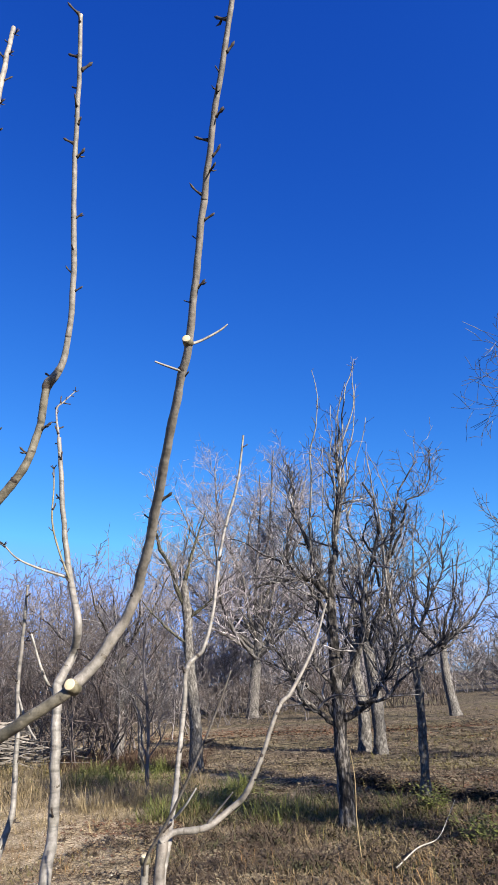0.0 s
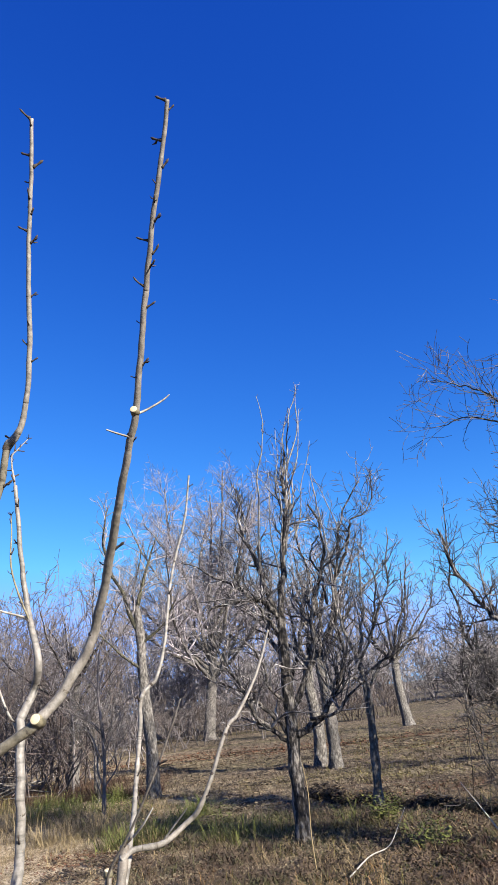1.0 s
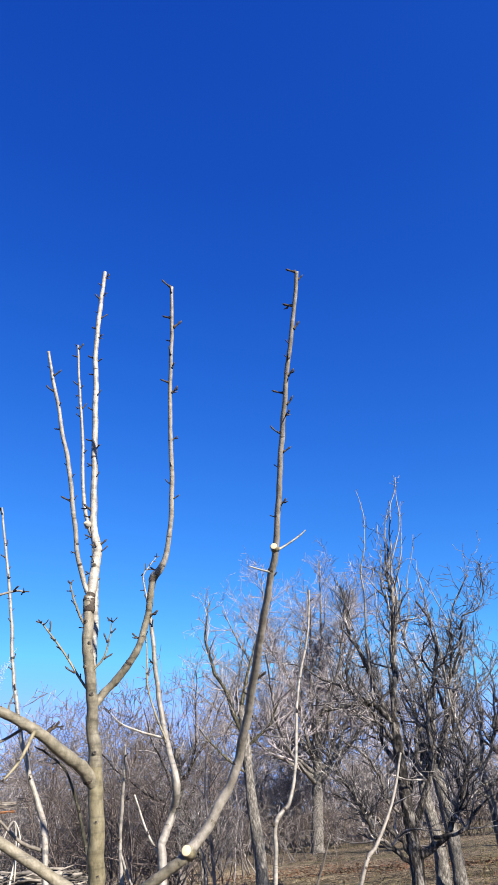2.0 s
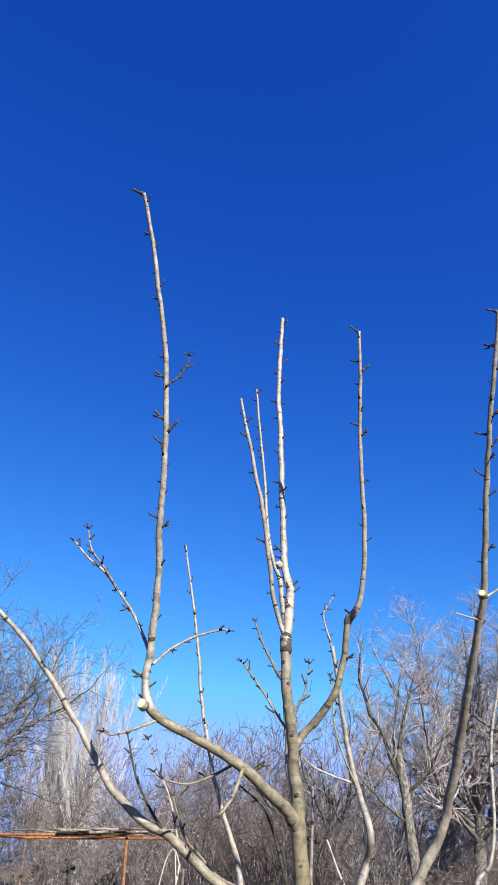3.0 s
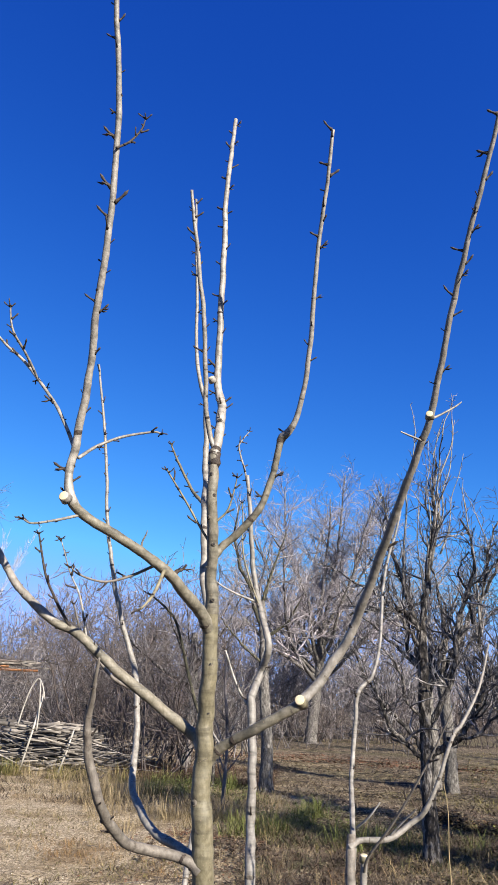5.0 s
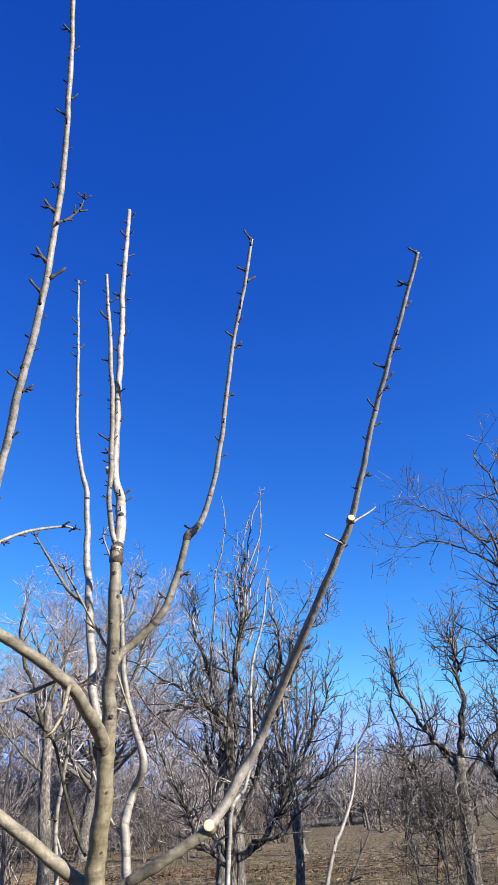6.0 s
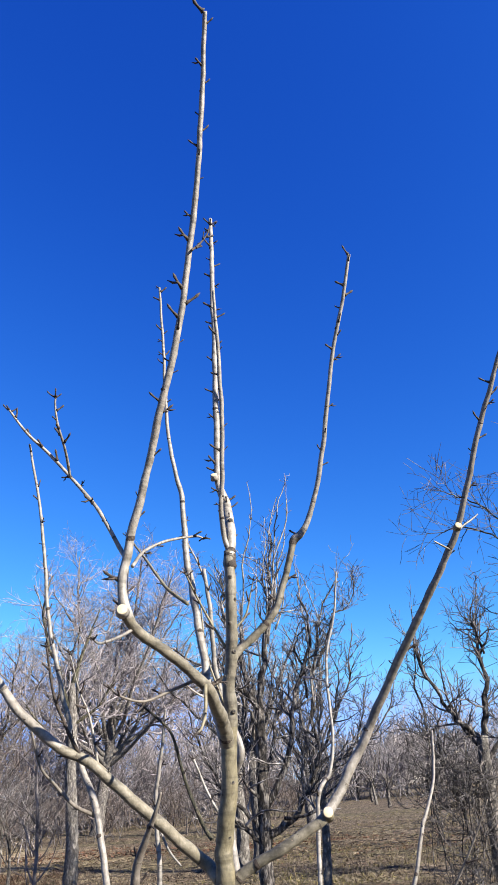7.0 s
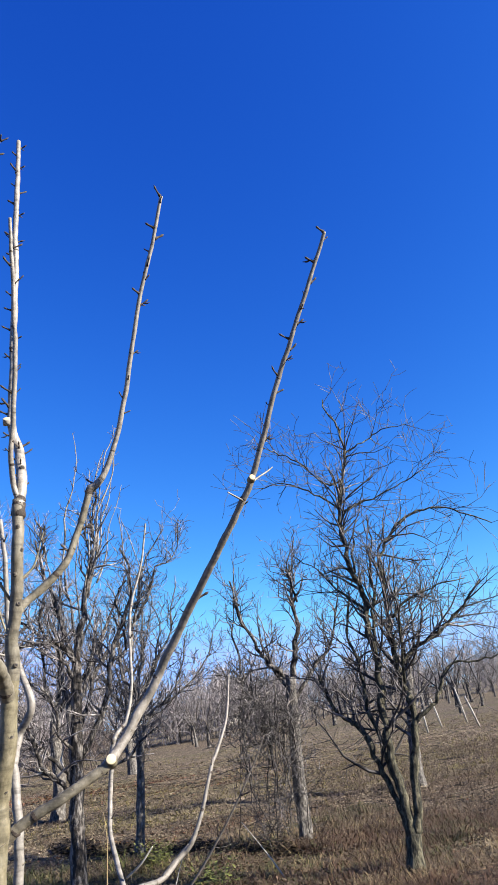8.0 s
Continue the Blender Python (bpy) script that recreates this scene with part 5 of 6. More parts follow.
def thicket(name, label, boxes, per_area, height, mat, seed, o, bend=0.22, lean=0.34, stem=0.02):
    """Dense bare scrub: many thin stems with side twigs, in one mesh."""
    rng = random.Random(seed)
    sh = Shape()
    for x0, x1, y0, y1 in boxes:
        for _ in range(int((x1 - x0) * (y1 - y0) * per_area)):
            p = Vector((rng.uniform(x0, x1), rng.uniform(y0, y1), -0.05))
            h = height * rng.uniform(0.5, 1.1)
            d = Vector((rng.gauss(0, lean), rng.gauss(0, lean), 1)).normalized()
            n = 5
            pts, rad = [p], [stem * rng.uniform(1.0, 1.6)]
            for i in range(n):
                d = (d + Vector((rng.gauss(0, bend), rng.gauss(0, bend), 0.05))).normalized()
                pts.append(pts[-1] + d * (h / n))
                rad.append(rad[0] * (1 - 0.8 * (i + 1) / n))
            sh.tube(pts, rad, 3, cap=False)
            sprout(sh, pts, rad, h, 0, rng, o)
    ob = new(name, sh.mesh(name, mat))
    return tagged(ob, label, "thicket", kind="stuff")


thicket("thicket", "dense grey-brown thicket of bare shrubs behind the orchard", [(-13.5, -4.6, 20.5, 26)], 1.5, 5.9, TWIG_SCRUB, 51, dict(SHRUB, thin=0.0068, gnarl=0.26, angle=(30, 95), long=(1.25, 0.6), dense=(3.4, 4.0)))
thicket("thicket", "pale grey saplings standing in the thicket", [(-13.5, -4.6, 20.0, 25.5)], 0.7, 5.9, TWIG_GREY, 60, dict(SHRUB, thin=0.0068, gnarl=0.16, angle=(22, 70), dense=(3.6, 4.2)), 0.14, 0.2)
thicket("thicket", "dark bare scrub growing behind the wood pile", [(-9.6, -4.7, 17.9, 20.5), (-6.6, -4.6, 16.0, 17.9)], 3.0, 4.2, TWIG_BROWN, 64, dict(SHRUB, thin=0.006, gnarl=0.26, angle=(30, 95), long=(1.1, 0.5), dense=(3.6, 4.2)))
thicket("thicket", "low twiggy scrub round the feet of the far trees", [(-7.5, 1.5, 28.0, 31.0)], 1.1, 2.6, TWIG_SCRUB, 65, dict(SHRUB, thin=0.008, gnarl=0.28, angle=(35, 100), long=(1.0, 0.5), dense=(3.2, 3.4)), 0.26, 0.5)
thicket("thicket", "bare scrub behind the clearing", [(-33, -12.6, 31.5, 35)], 1.1, 4.4, TWIG_SCRUB, 59, dict(SHRUB, thin=0.0085, step=0.5, gnarl=0.24, angle=(25, 80)), 0.2, 0.3, 0.011)
thicket("thicket", "tall bare scrub and young trees along the field edge", [(-48, -10, 36, 42)], 0.75, 8.6, TWIG_SCRUB, 52, dict(SHRUB, thin=0.014, step=0.6, long=(1.9, 0.9), dense=(2.6, 3.2)))
thicket("thicket", "bare bushes closing the orchard's far end", [(-10, 3.2, 38.5, 45)], 1.5, 6.0, TWIG_RED, 58, dict(SHRUB, thin=0.013, step=0.6, long=(1.7, 0.8), dense=(2.6, 3.0)))
thicket("thicket", "low reddish bushes at the orchard's far end", [(-9, 6, 36, 38)], 4.5, 2.3, TWIG_BROWN, 53, dict(SHRUB, thin=0.009, long=(0.8, 0.4)))
# the next five far belts: aerial haze put in as paler grey twigs
thicket("thicket", "bare scrub closing the field behind the orchard", [(2, 24, 52, 60)], 1.0, 5.2, TWIG_GREY, 56, dict(SHRUB, thin=0.02, step=0.8, long=(1.8, 0.9), dense=(2.2, 2.4)))
thicket("thicket", "bare trees at the end of the orchard rows", [(20, 104, 72, 82)], 0.4, 7.0, TWIG_GREY, 57, dict(SHRUB, thin=0.028, step=1.0, long=(2.4, 1.2), dense=(1.8, 2.0)))
thicket("thicket", "tall bare trees closing the view behind the scrub", [(-46, 9, 58, 61)], 0.55, 9.0, TWIG_GREY, 62, dict(SHRUB, thin=0.022, step=1.0, gnarl=0.2, angle=(25, 80), long=(2.6, 1.3), dense=(1.9, 2.0)))
thicket("thicket", "dense low scrub behind the far bushes", [(-32, 4, 46.5, 48.5)], 1.8, 4.6, TWIG_GREY, 63, dict(SHRUB, thin=0.02, step=0.9, gnarl=0.26, angle=(30, 95), long=(1.5, 0.8), dense=(2.8, 2.4)))
thicket("far_woods", "far belt of bare trees along the horizon", [(-110, 170, 124, 130)], 0.11, 10.0, TWIG_GREY, 54, dict(SHRUB, thin=0.055, step=2.2, long=(3.5, 1.8), dense=(1.0, 1.1)))
thicket("poplar_clump", "pale slender poplars standing far off", [(-43.6, -38.6, 56.5, 58.5)], 6.2, 17.5, PALE_TWIG, 55, dict(SHRUB, thin=0.0085, step=1.5, gnarl=0.06, long=(2.6, 1.2), dense=(3.6, 3.2), angle=(6, 22)), 0.05, 0.12, 0.014)


def far_building():
    b = thing("farm_building", (37.6, 111.0, 0.0), "pale plastered farm building far beyond the orchard", "building")
    sh = Shape()
    w, d, h = 2.6, 2.4, 5.4
    sh.v += [Vector((x, y, z)) for z in (-0.2, h) for x, y in ((-w, -d), (w, -d), (w, d), (-w, d))]
    sh.f += [(0, 1, 5, 4), (1, 2, 6, 5), (2, 3, 7, 6), (3, 0, 4, 7), (4, 5, 6, 7)]
    wall = part("wall", sh, PLASTER, b, smooth=False)
    sh = Shape()
    sh.v += [Vector((-w - 0.3, -d - 0.3, h + 0.01)), Vector((w + 0.3, -d - 0.3, h + 0.01)), Vector((w + 0.3, d + 0.3, h + 0.01)), Vector((-w - 0.3, d + 0.3, h + 0.01)), Vector((-w - 0.3, 0, h + 1.5)), Vector((w + 0.3, 0, h + 1.5))]
    sh.f += [(0, 1, 5, 4), (2, 3, 4, 5), (1, 2, 5), (3, 0, 4), (3, 2, 1, 0)]
    part("roof", sh, ROOF, b, smooth=False)
    for x in (-1.6, 1.4):
        for z in (1.8, 4.0):
            sh = Shape()
            sh.v += [Vector((x + u * 0.5, -d - 0.04 + v * 0.03, z + q * 0.75)) for v in (0, 1) for u, q in ((-1, -1), (1, -1), (1, 1), (-1, 1))]
            sh.f += [(0, 1, 2, 3), (0, 4, 5, 1), (1, 5, 6, 2), (2, 6, 7, 3), (3, 7, 4, 0)]
            part("window", sh, LEAF_AND_SHADE, wall, smooth=False)


far_building()


# ---- wood pile and rusty frame ----
def wood_pile():
    rng = random.Random(61)
    ax = Vector((4.1, 0.35, 0)).normalized()
    back = Vector((-0.1, 1.0, 0)).normalized()
    foot = Vector((-9.35, 15.9, 0.0))
    pile = thing("wood_pile", tuple(foot), "stack of long grey pruned branches and logs", "wood pile")
    logs = []
    for i in range(12):
        sh = Shape()
        ln = rng.uniform(1.0, 1.9)
        r = (0.042, 0.022, 0.034, 0.014, 0.026, 0.017)[i % 6] * rng.uniform(0.85, 1.15)
        pts = [Vector((ln * (k / 6 - 0.5), 0.045 * math.sin(k * 1.1 + i) * rng.uniform(0.4, 1), 0.035 * math.cos(k * 1.1 + i * 2) * rng.uniform(0.3, 1))) for k in range(7)]
        sh.tube(pts, [r * (1.08 - 0.07 * k) for k in range(7)], 9)
        logs.append(sh.mesh("log", LOG_WOOD))
    for layer in range(14):
        for k in range(16):
            u = (k % 2) * rng.uniform(0.2, 0.75) + 0.85 + rng.uniform(-0.3, 0.35)
            v = 0.1 + (k // 2) * 0.15 + rng.uniform(-0.05, 0.05)
            top = 1.0 if k % 2 == 0 else 0.9
            z = 0.07 + layer * top / 14 + rng.uniform(-0.03, 0.03)
            ob = part("log", rng.choice(logs), None, pile)
            ob.matrix_basis = pose(*(ax * u + back * v + Vector((0, 0, z))), rng.uniform(0, 360), rng.gauss(0, 4), 5 + rng.gauss(0, 9) + (180 if rng.random() < 0.5 else 0))
    for k in range(60):
        ob = part("log", rng.choice(logs[1::2]), None, pile)
        u = 0.5 + 3.1 * rng.random() ** 1.4
        ob.matrix_basis = pose(*(ax * u + back * rng.uniform(-0.35, 1.0) + Vector((0, 0, rng.uniform(0.05, 0.95 if u < 1.9 else 0.95 - 0.4 * (u - 1.9))))), rng.uniform(0, 360), rng.uniform(-16, 16), rng.uniform(-45, 50))
    for name, a, b, r in (("pole", (0.95, -0.4, 0.0), (1.2, -0.1, 1.75), 0.026), ("pole", (1.85, -0.35, 0.0), (2.05, -0.1, 0.95), 0.026)):
        p = thing("leaning_pole", tuple(foot + ax * a[0] + back * a[1]), "pale peeled pole leaning against the wood pile", "pole")
        sh = Shape()
        d = Vector(b) - Vector(a)
        e = ax * d.x + back * d.y + Vector((0, 0, d.z))
        sh.tube([Vector((0, 0, -0.02)), e * 0.5 + Vector((0.02, 0, 0)), e], [r, r * 0.9, r * 0.75], 10)
        part("pole", sh, PALE_POLE, p)


def arched_pole():
    at = Vector((-8.6, 15.7, 1.0))
    t = thing("arched_pole", tuple(at), "pale thin pole bent into an arch over the wood pile", "pole")
    for rows in ([(-8.62, 15.72, 1.0), (-8.55, 15.75, 1.4), (-8.42, 15.75, 1.83), (-8.26, 15.75, 2.05), (-8.12, 15.75, 1.88), (-8.04, 15.75, 1.6)], [(-8.13, 15.74, 0.9), (-8.14, 15.75, 1.4), (-8.2, 15.75, 2.03)]):
        pts, rad = smooth_line(spread([tuple(Vector(q) - at) for q in rows], 0.018, 0.013), 5)
        sh = Shape()
        sh.tube(pts, rad, 8)
        part("pole", sh, PALE_POLE, t)


wood_pile()
arched_pole()


def rusty_frame():
    f = thing("metal_frame", (-11.3, 17.2, 0.0), "rusted steel frame with sticks laid across its top", "frame")
    z = 2.36
    for x, y, lean, r, mat in ((-2.55, -1.5, 0.3, 0.03, RUST_BROWN), (0.92, 0.0, 0.04, 0.042, RUST), (-2.95, 0.85, 0.1, 0.03, RUST_BROWN), (-0.3, 2.05, 0.0, 0.036, RUST_BROWN)):
        sh = Shape()
        sh.tube([Vector((x + lean, y, -0.05)), Vector((x + lean * 0.5, y, 1.2)), Vector((x, y, z))], [r, r, r], 8)
        part("post", sh, mat, f, "" if mat is RUST else "brown weathered post", smooth=False)
    for a, b in (((-2.7, -1.57), (1.3, 0.16)), ((-3.05, 0.8), (0.9, 2.6)), ((0.92, 0.0), (-0.3, 2.05)), ((-2.55, -1.5), (-2.95, 0.85))):
        sh = Shape()
        sh.tube([Vector((*a, z + 0.03)), Vector((*b, z + 0.03))], [0.036, 0.036], 4)
        part("beam", sh, RUST, f, smooth=False)
    rng = random.Random(66)
    for k in range(58):
        s = thing("stick", (-11.3 + rng.uniform(-1.7, 1.5), 17.2 + rng.uniform(-0.5, 1.5), z + 0.08 + 0.014 * (k % 9)), "dry grey branch lying on the rusted frame", "stick", "sticks on the frame")
        sh = Shape()
        ln = rng.uniform(0.4, 1.15)
        ang = rng.gauss(0.42, 0.3)
        d = Vector((math.cos(ang), math.sin(ang), rng.gauss(0, 0.045)))
        sh.tube([d * -ln, Vector((0, 0, rng.uniform(-0.01, 0.03))), d * ln], [0.024 * (k % 3 + 1) / 2, 0.02 * (k % 3 + 1) / 2, 0.01], 6)
        part("stick", sh, TWIG_BROWN if k % 4 == 0 else LOG_WOOD, s)


rusty_frame()


# ---- grass, weeds, leaves ----
def tufts(name, label, areas, mat, seed, blades, height, lean=0.45, wide=1.0):
    rng = random.Random(seed)
    sh = Shape()
    for cx, cy, sx, sy, count in areas:
        for _ in range(count):
            x, y = rng.gauss(cx, sx), rng.gauss(cy, sy)
            z = ground_height(x, y) - 0.01
            for _b in range(blades):
                a = rng.uniform(0, 6.283)
                h = height * (0.2 + 1.2 * rng.random() ** 1.6)
                out = Vector((math.cos(a), math.sin(a), 0))
                b = Vector((x, y, z)) + Vector((rng.gauss(0, 0.07), rng.gauss(0, 0.07), 0))
                bend = lean * rng.uniform(0.2, 2.0)
                side = Vector((-out.y, out.x, 0)) * (wide * rng.uniform(0.0012, 0.003))
                m1 = b + Vector((0, 0, h * 0.55)) + out * (h * bend * 0.3)
                tip = b + Vector((0, 0, max(0.02, h * (1 - 0.35 * bend)))) + out * (h * bend)
                i = len(sh.v)
                sh.v += [b - side, b + side, m1 - side * 0.8, m1 + side * 0.8, tip]
                sh.f += [(i, i + 1, i + 3, i + 2), (i + 2, i + 3, i + 4)]
    ob = new(name, sh.mesh(name, mat))
    return tagged(ob, label, "grass", kind="stuff")


def clumps(seed, count, x0, x1, y0, y1, size, each):
    """Areas for tufts: small separate clumps strewn over a strip."""
    rng = random.Random(seed)
    return [(rng.uniform(x0, x1), rng.uniform(y0, y1), size * rng.uniform(0.5, 1.5), size * rng.uniform(0.4, 1.0), int(each * rng.uniform(0.4, 1.6))) for _ in range(count)]


tufts("dry_grass", "straw-yellow dry grass tufts on the soil", [(-2.7, 10.6, 0.6, 0.35, 70), (-3.2, 9.8, 0.6, 0.3, 40), (-1.9, 10.0, 0.5, 0.3, 30), (0.7, 7.6, 0.5, 0.35, 24), (-0.6, 8.4, 0.9, 0.5, 18), (-4.4, 11.4, 0.9, 0.5, 30), (-5.6, 14.6, 0.9, 0.5, 30),
      (-8.6, 16.0, 1.4, 0.5, 80), (-12.5, 17.0, 2.0, 1.4, 130), (2.2, 9.0, 1.2, 0.7, 16), (-2.6, 12.8, 1.0, 0.5, 40)], DRY_GRASS, 71, 16, 0.2, 1.3)
tufts("orange_straw", "upright orange-brown dead stalks", [(0.1, 6.6, 0.35, 0.3, 14), (0.75, 6.4, 0.3, 0.3, 16), (-0.45, 7.2, 0.15, 0.1, 6), (1.3, 7.0, 0.3, 0.2, 10), (3.0, 7.0, 0.8, 0.6, 8)], ORANGE_STRAW, 75, 8, 0.19, 0.7)
tufts("dry_grass", "short dry grass stubble over the orchard floor", [(0, 13, 4.5, 3.0, 700), (6, 16, 4, 5, 320), (-3, 20, 3, 3, 260), (1, 24, 5, 5, 300), (-15, 22, 4, 3, 900), (1.5, 8.6, 1.8, 1.0, 300), (3.5, 9.5, 1.8, 1.5, 300)], KHAKI_GRASS, 72, 5, 0.1, 2.2)
tufts("green_weeds", "dark green weeds in the grass", clumps(1, 9, -4.8, -3.2, 12.6, 14.9, 0.16, 9) + clumps(2, 7, -2.1, -1.2, 9.6, 11.9, 0.13, 9) + clumps(3, 4, -9.9, -8.6, 15.2, 15.6, 0.15, 10) + clumps(4, 6, -0.9, 1.0, 8.9, 9.8, 0.1, 5), GREEN_GRASS, 73, 22, 0.36, 1.15, 1.5)
tufts("dry_grass", "tall straw-coloured grass along the yard", clumps(5, 12, -4.6, -2.2, 10.6, 12.4, 0.14, 9) + clumps(6, 5, -2.4, -1.4, 9.6, 10.8, 0.12, 6) + [ (-8.9, 15.5, 1.2, 0.3, 70), (-6.2, 14.8, 0.8, 0.4, 40)] + clumps(11, 7, -5.2, -3.6, 12.2, 13.6, 0.1, 7), DRY_GRASS, 76, 16, 0.4, 1.1, 1.2)
tufts("dry_grass", "tall bleached grass round the yard and the log pile", clumps(8, 6, -12.6, -9.4, 16.0, 17.2, 0.14, 10) + [(-3.85, 5.1, 0.1, 0.12, 9), (-4.1, 5.6, 0.12, 0.2, 8), (-14.2, 19.4, 0.8, 0.5, 40), (-12.2, 18.0, 0.8, 0.4, 36), (-10.4, 16.3, 0.35, 0.2, 20), (-5.6, 13.2, 0.6, 0.3, 30), (-4.9, 12.2, 0.4, 0.2, 20)], DRY_GRASS, 77, 18, 0.4, 1.0, 1.3)
tufts("fading_grass", "yellow-green grass at the edge of the yard", [(-14.5, 18.0, 2.2, 1.0, 260), (-15.5, 22.0, 3.0, 1.8, 300), (-10.8, 16.6, 0.7, 0.5, 80), (-3.0, 13.0, 1.0, 0.6, 70), (0.0, 9.3, 0.9, 0.5, 40), (2.0, 8.0, 1.0, 0.8, 24), (5, 15, 3, 3, 90)], OLIVE_GRASS, 74, 14, 0.2, 1.0)


tufts("fading_grass", "tall yellow-green grass clumps beside the log pile", clumps(16, 16, -13.0, -9.6, 15.8, 17.4, 0.16, 13) + clumps(17, 14, -16, -11, 17.5, 21, 0.24, 11) + clumps(18, 5, -8.9, -5.5, 14.7, 15.3, 0.14, 9), OLIVE_GRASS, 80, 18, 0.42, 1.0, 1.4)


def mat_of_blades(name, label, mat, seed, count, near, far, x_of, keep, length=(0.03, 0.11), wide=(0.0014, 0.0034)):
    """Dead blades lying crossed and matted on the soil, thicker where keep() says so."""
    rng = random.Random(seed)
    sh = Shape()
    while count:
        y = near + (far - near) * rng.random() ** 1.5
        x = rng.uniform(*x_of(y))
        if rng.random() > keep(x, y):
            continue
        count -= 1
        a = rng.uniform(0, 6.283)
        ln = rng.uniform(*length)
        out = Vector((math.cos(a), math.sin(a), 0))
        side = Vector((-out.y, out.x, 0)) * (rng.uniform(*wide) * (1 + y * 0.05))
        b = Vector((x, y, ground_height(x, y) + 0.002))
        m1 = b + out * (ln * 0.5) + Vector((0, 0, ln * rng.uniform(0.1, 0.55)))
        tip = b + out * ln + Vector((0, 0, ln * rng.uniform(0.0, 0.5)))
        i = len(sh.v)
        sh.v += [b - side, b + side, m1 - side, m1 + side, tip]
        sh.f += [(i, i + 1, i + 3, i + 2), (i + 2, i + 3, i + 4)]
    ob = new(name, sh.mesh(name, mat))
    return tagged(ob, label, "grass", kind="stuff")


def patchy(seed, scale, low, high):
    def keep(x, y):
        v = noise.noise(Vector((x * scale * 0.6, y * scale, seed)))
        return min(1.0, max(0.0, (v - low) / (high - low)))
    return keep


def in_yard(x, y):
    return math.hypot((x + 7.8) * 0.075, (y - 10.5) * 0.07) < 0.42


WIDE = lambda y: (-0.62 * y - 1.5, 0.75 * y + 1.5)
mat_of_blades("matted_grass", "matted brown dead grass and weeds on the soil", BROWN_GRASS, 91, 26000, 4.0, 17, WIDE, lambda x, y: 0.02 if in_yard(x, y) else patchy(1, 1.1, -0.35, 0.3)(x, y))
mat_of_blades("matted_grass", "short khaki dead grass matted over the soil", KHAKI_GRASS, 92, 29000, 4.0, 19, WIDE, lambda x, y: 0.14 * patchy(7, 1.3, -0.2, 0.3)(x, y) if in_yard(x, y) else patchy(2, 0.8, -0.3, 0.35)(x, y), (0.025, 0.09))
FIELD = lambda y: (-0.5 * y - 2, 0.8 * y + 2)
mat_of_blades("matted_grass", "dead grass lying over the orchard floor", KHAKI_GRASS, 105, 12000, 12, 32, FIELD, patchy(4, 0.6, -0.3, 0.3), (0.06, 0.2), (0.002, 0.004))
mat_of_blades("matted_grass", "dark dead weeds lying over the orchard floor", BROWN_GRASS, 106, 18000, 11.6, 30, FIELD, patchy(6, 0.7, -0.4, 0.25), (0.06, 0.2), (0.002, 0.0045))
mat_of_blades("fading_grass", "short olive grass growing through the dead mat", OLIVE_GRASS, 93, 12000, 5.0, 22, WIDE, lambda x, y: patchy(3, 0.9, 0.05, 0.5)(x, y) * 0.6 if in_yard(x, y) else patchy(3, 0.7, 0.0, 0.4)(x, y), (0.03, 0.1))


mat_of_blades("fading_grass", "short grey-green grass over the far field", OLIVE_GRASS, 110, 9000, 13, 34, lambda y: (0.1 * y, 0.8 * y + 2), patchy(28, 0.5, -0.3, 0.3), (0.05, 0.14), (0.002, 0.0045))
YARD = lambda y: (-0.75 * y - 1.5, -0.3 * y - 0.4)
mat_of_blades("matted_grass", "short trodden straw over the dusty yard", KHAKI_GRASS, 108, 11000, 4.2, 14.5, YARD, patchy(26, 1.1, -0.35, 0.35), (0.015, 0.06), (0.001, 0.0022))
mat_of_blades("matted_grass", "olive-brown trodden weeds over the dusty yard", OLIVE_GRASS, 109, 5000, 4.2, 14.5, YARD, patchy(27, 0.9, -0.1, 0.35), (0.015, 0.05), (0.001, 0.0022))
tufts("orange_straw", "low orange-brown straw at the yard's edge", clumps(12, 14, -4.1, -2.4, 7.2, 9.0, 0.16, 10) + clumps(13, 6, -2.7, -1.9, 5.0, 6.4, 0.14, 8) + clumps(14, 10, -9.5, -6, 10.5, 13.5, 0.25, 10), ORANGE_STRAW, 78, 9, 0.1, 1.5)
tufts("dry_grass", "sparse straw tufts in the yard", clumps(15, 26, -7.5, -2.6, 5.5, 12, 0.09, 4) + [(-3.45, 5.1, 0.12, 0.12, 16), (-3.2, 5.1, 0.08, 0.08, 7)], DRY_GRASS, 79, 10, 0.15, 1.4)


NEAR_RIGHT = lambda y: (-1.6, 5.2)
mat_of_blades("tangled_weeds", "tangled brown dead weeds below the old pear tree", BROWN_GRASS, 101, 15000, 6.2, 11.2, NEAR_RIGHT, patchy(21, 1.2, -0.35, 0.25), (0.07, 0.24), (0.0012, 0.0026))
mat_of_blades("tangled_weeds", "tangled straw stalks below the old pear tree", DRY_GRASS, 102, 7000, 6.0, 10.6, NEAR_RIGHT, patchy(22, 1.4, -0.2, 0.3), (0.08, 0.26), (0.001, 0.002))
mat_of_blades("tangled_weeds", "dark olive weeds between the dead stalks", WEED_LEAF, 103, 8000, 7.0, 11.0, NEAR_RIGHT, patchy(23, 1.1, -0.1, 0.3), (0.06, 0.2), (0.002, 0.004))
mat_of_blades("tangled_weeds", "dark dead weeds lying beyond the plum tree", BROWN_GRASS, 111, 11000, 7.5, 18.0, lambda y: (0.38 * y, 0.8 * y), patchy(29, 0.8, -0.5, 0.1), (0.06, 0.22), (0.0016, 0.0034))
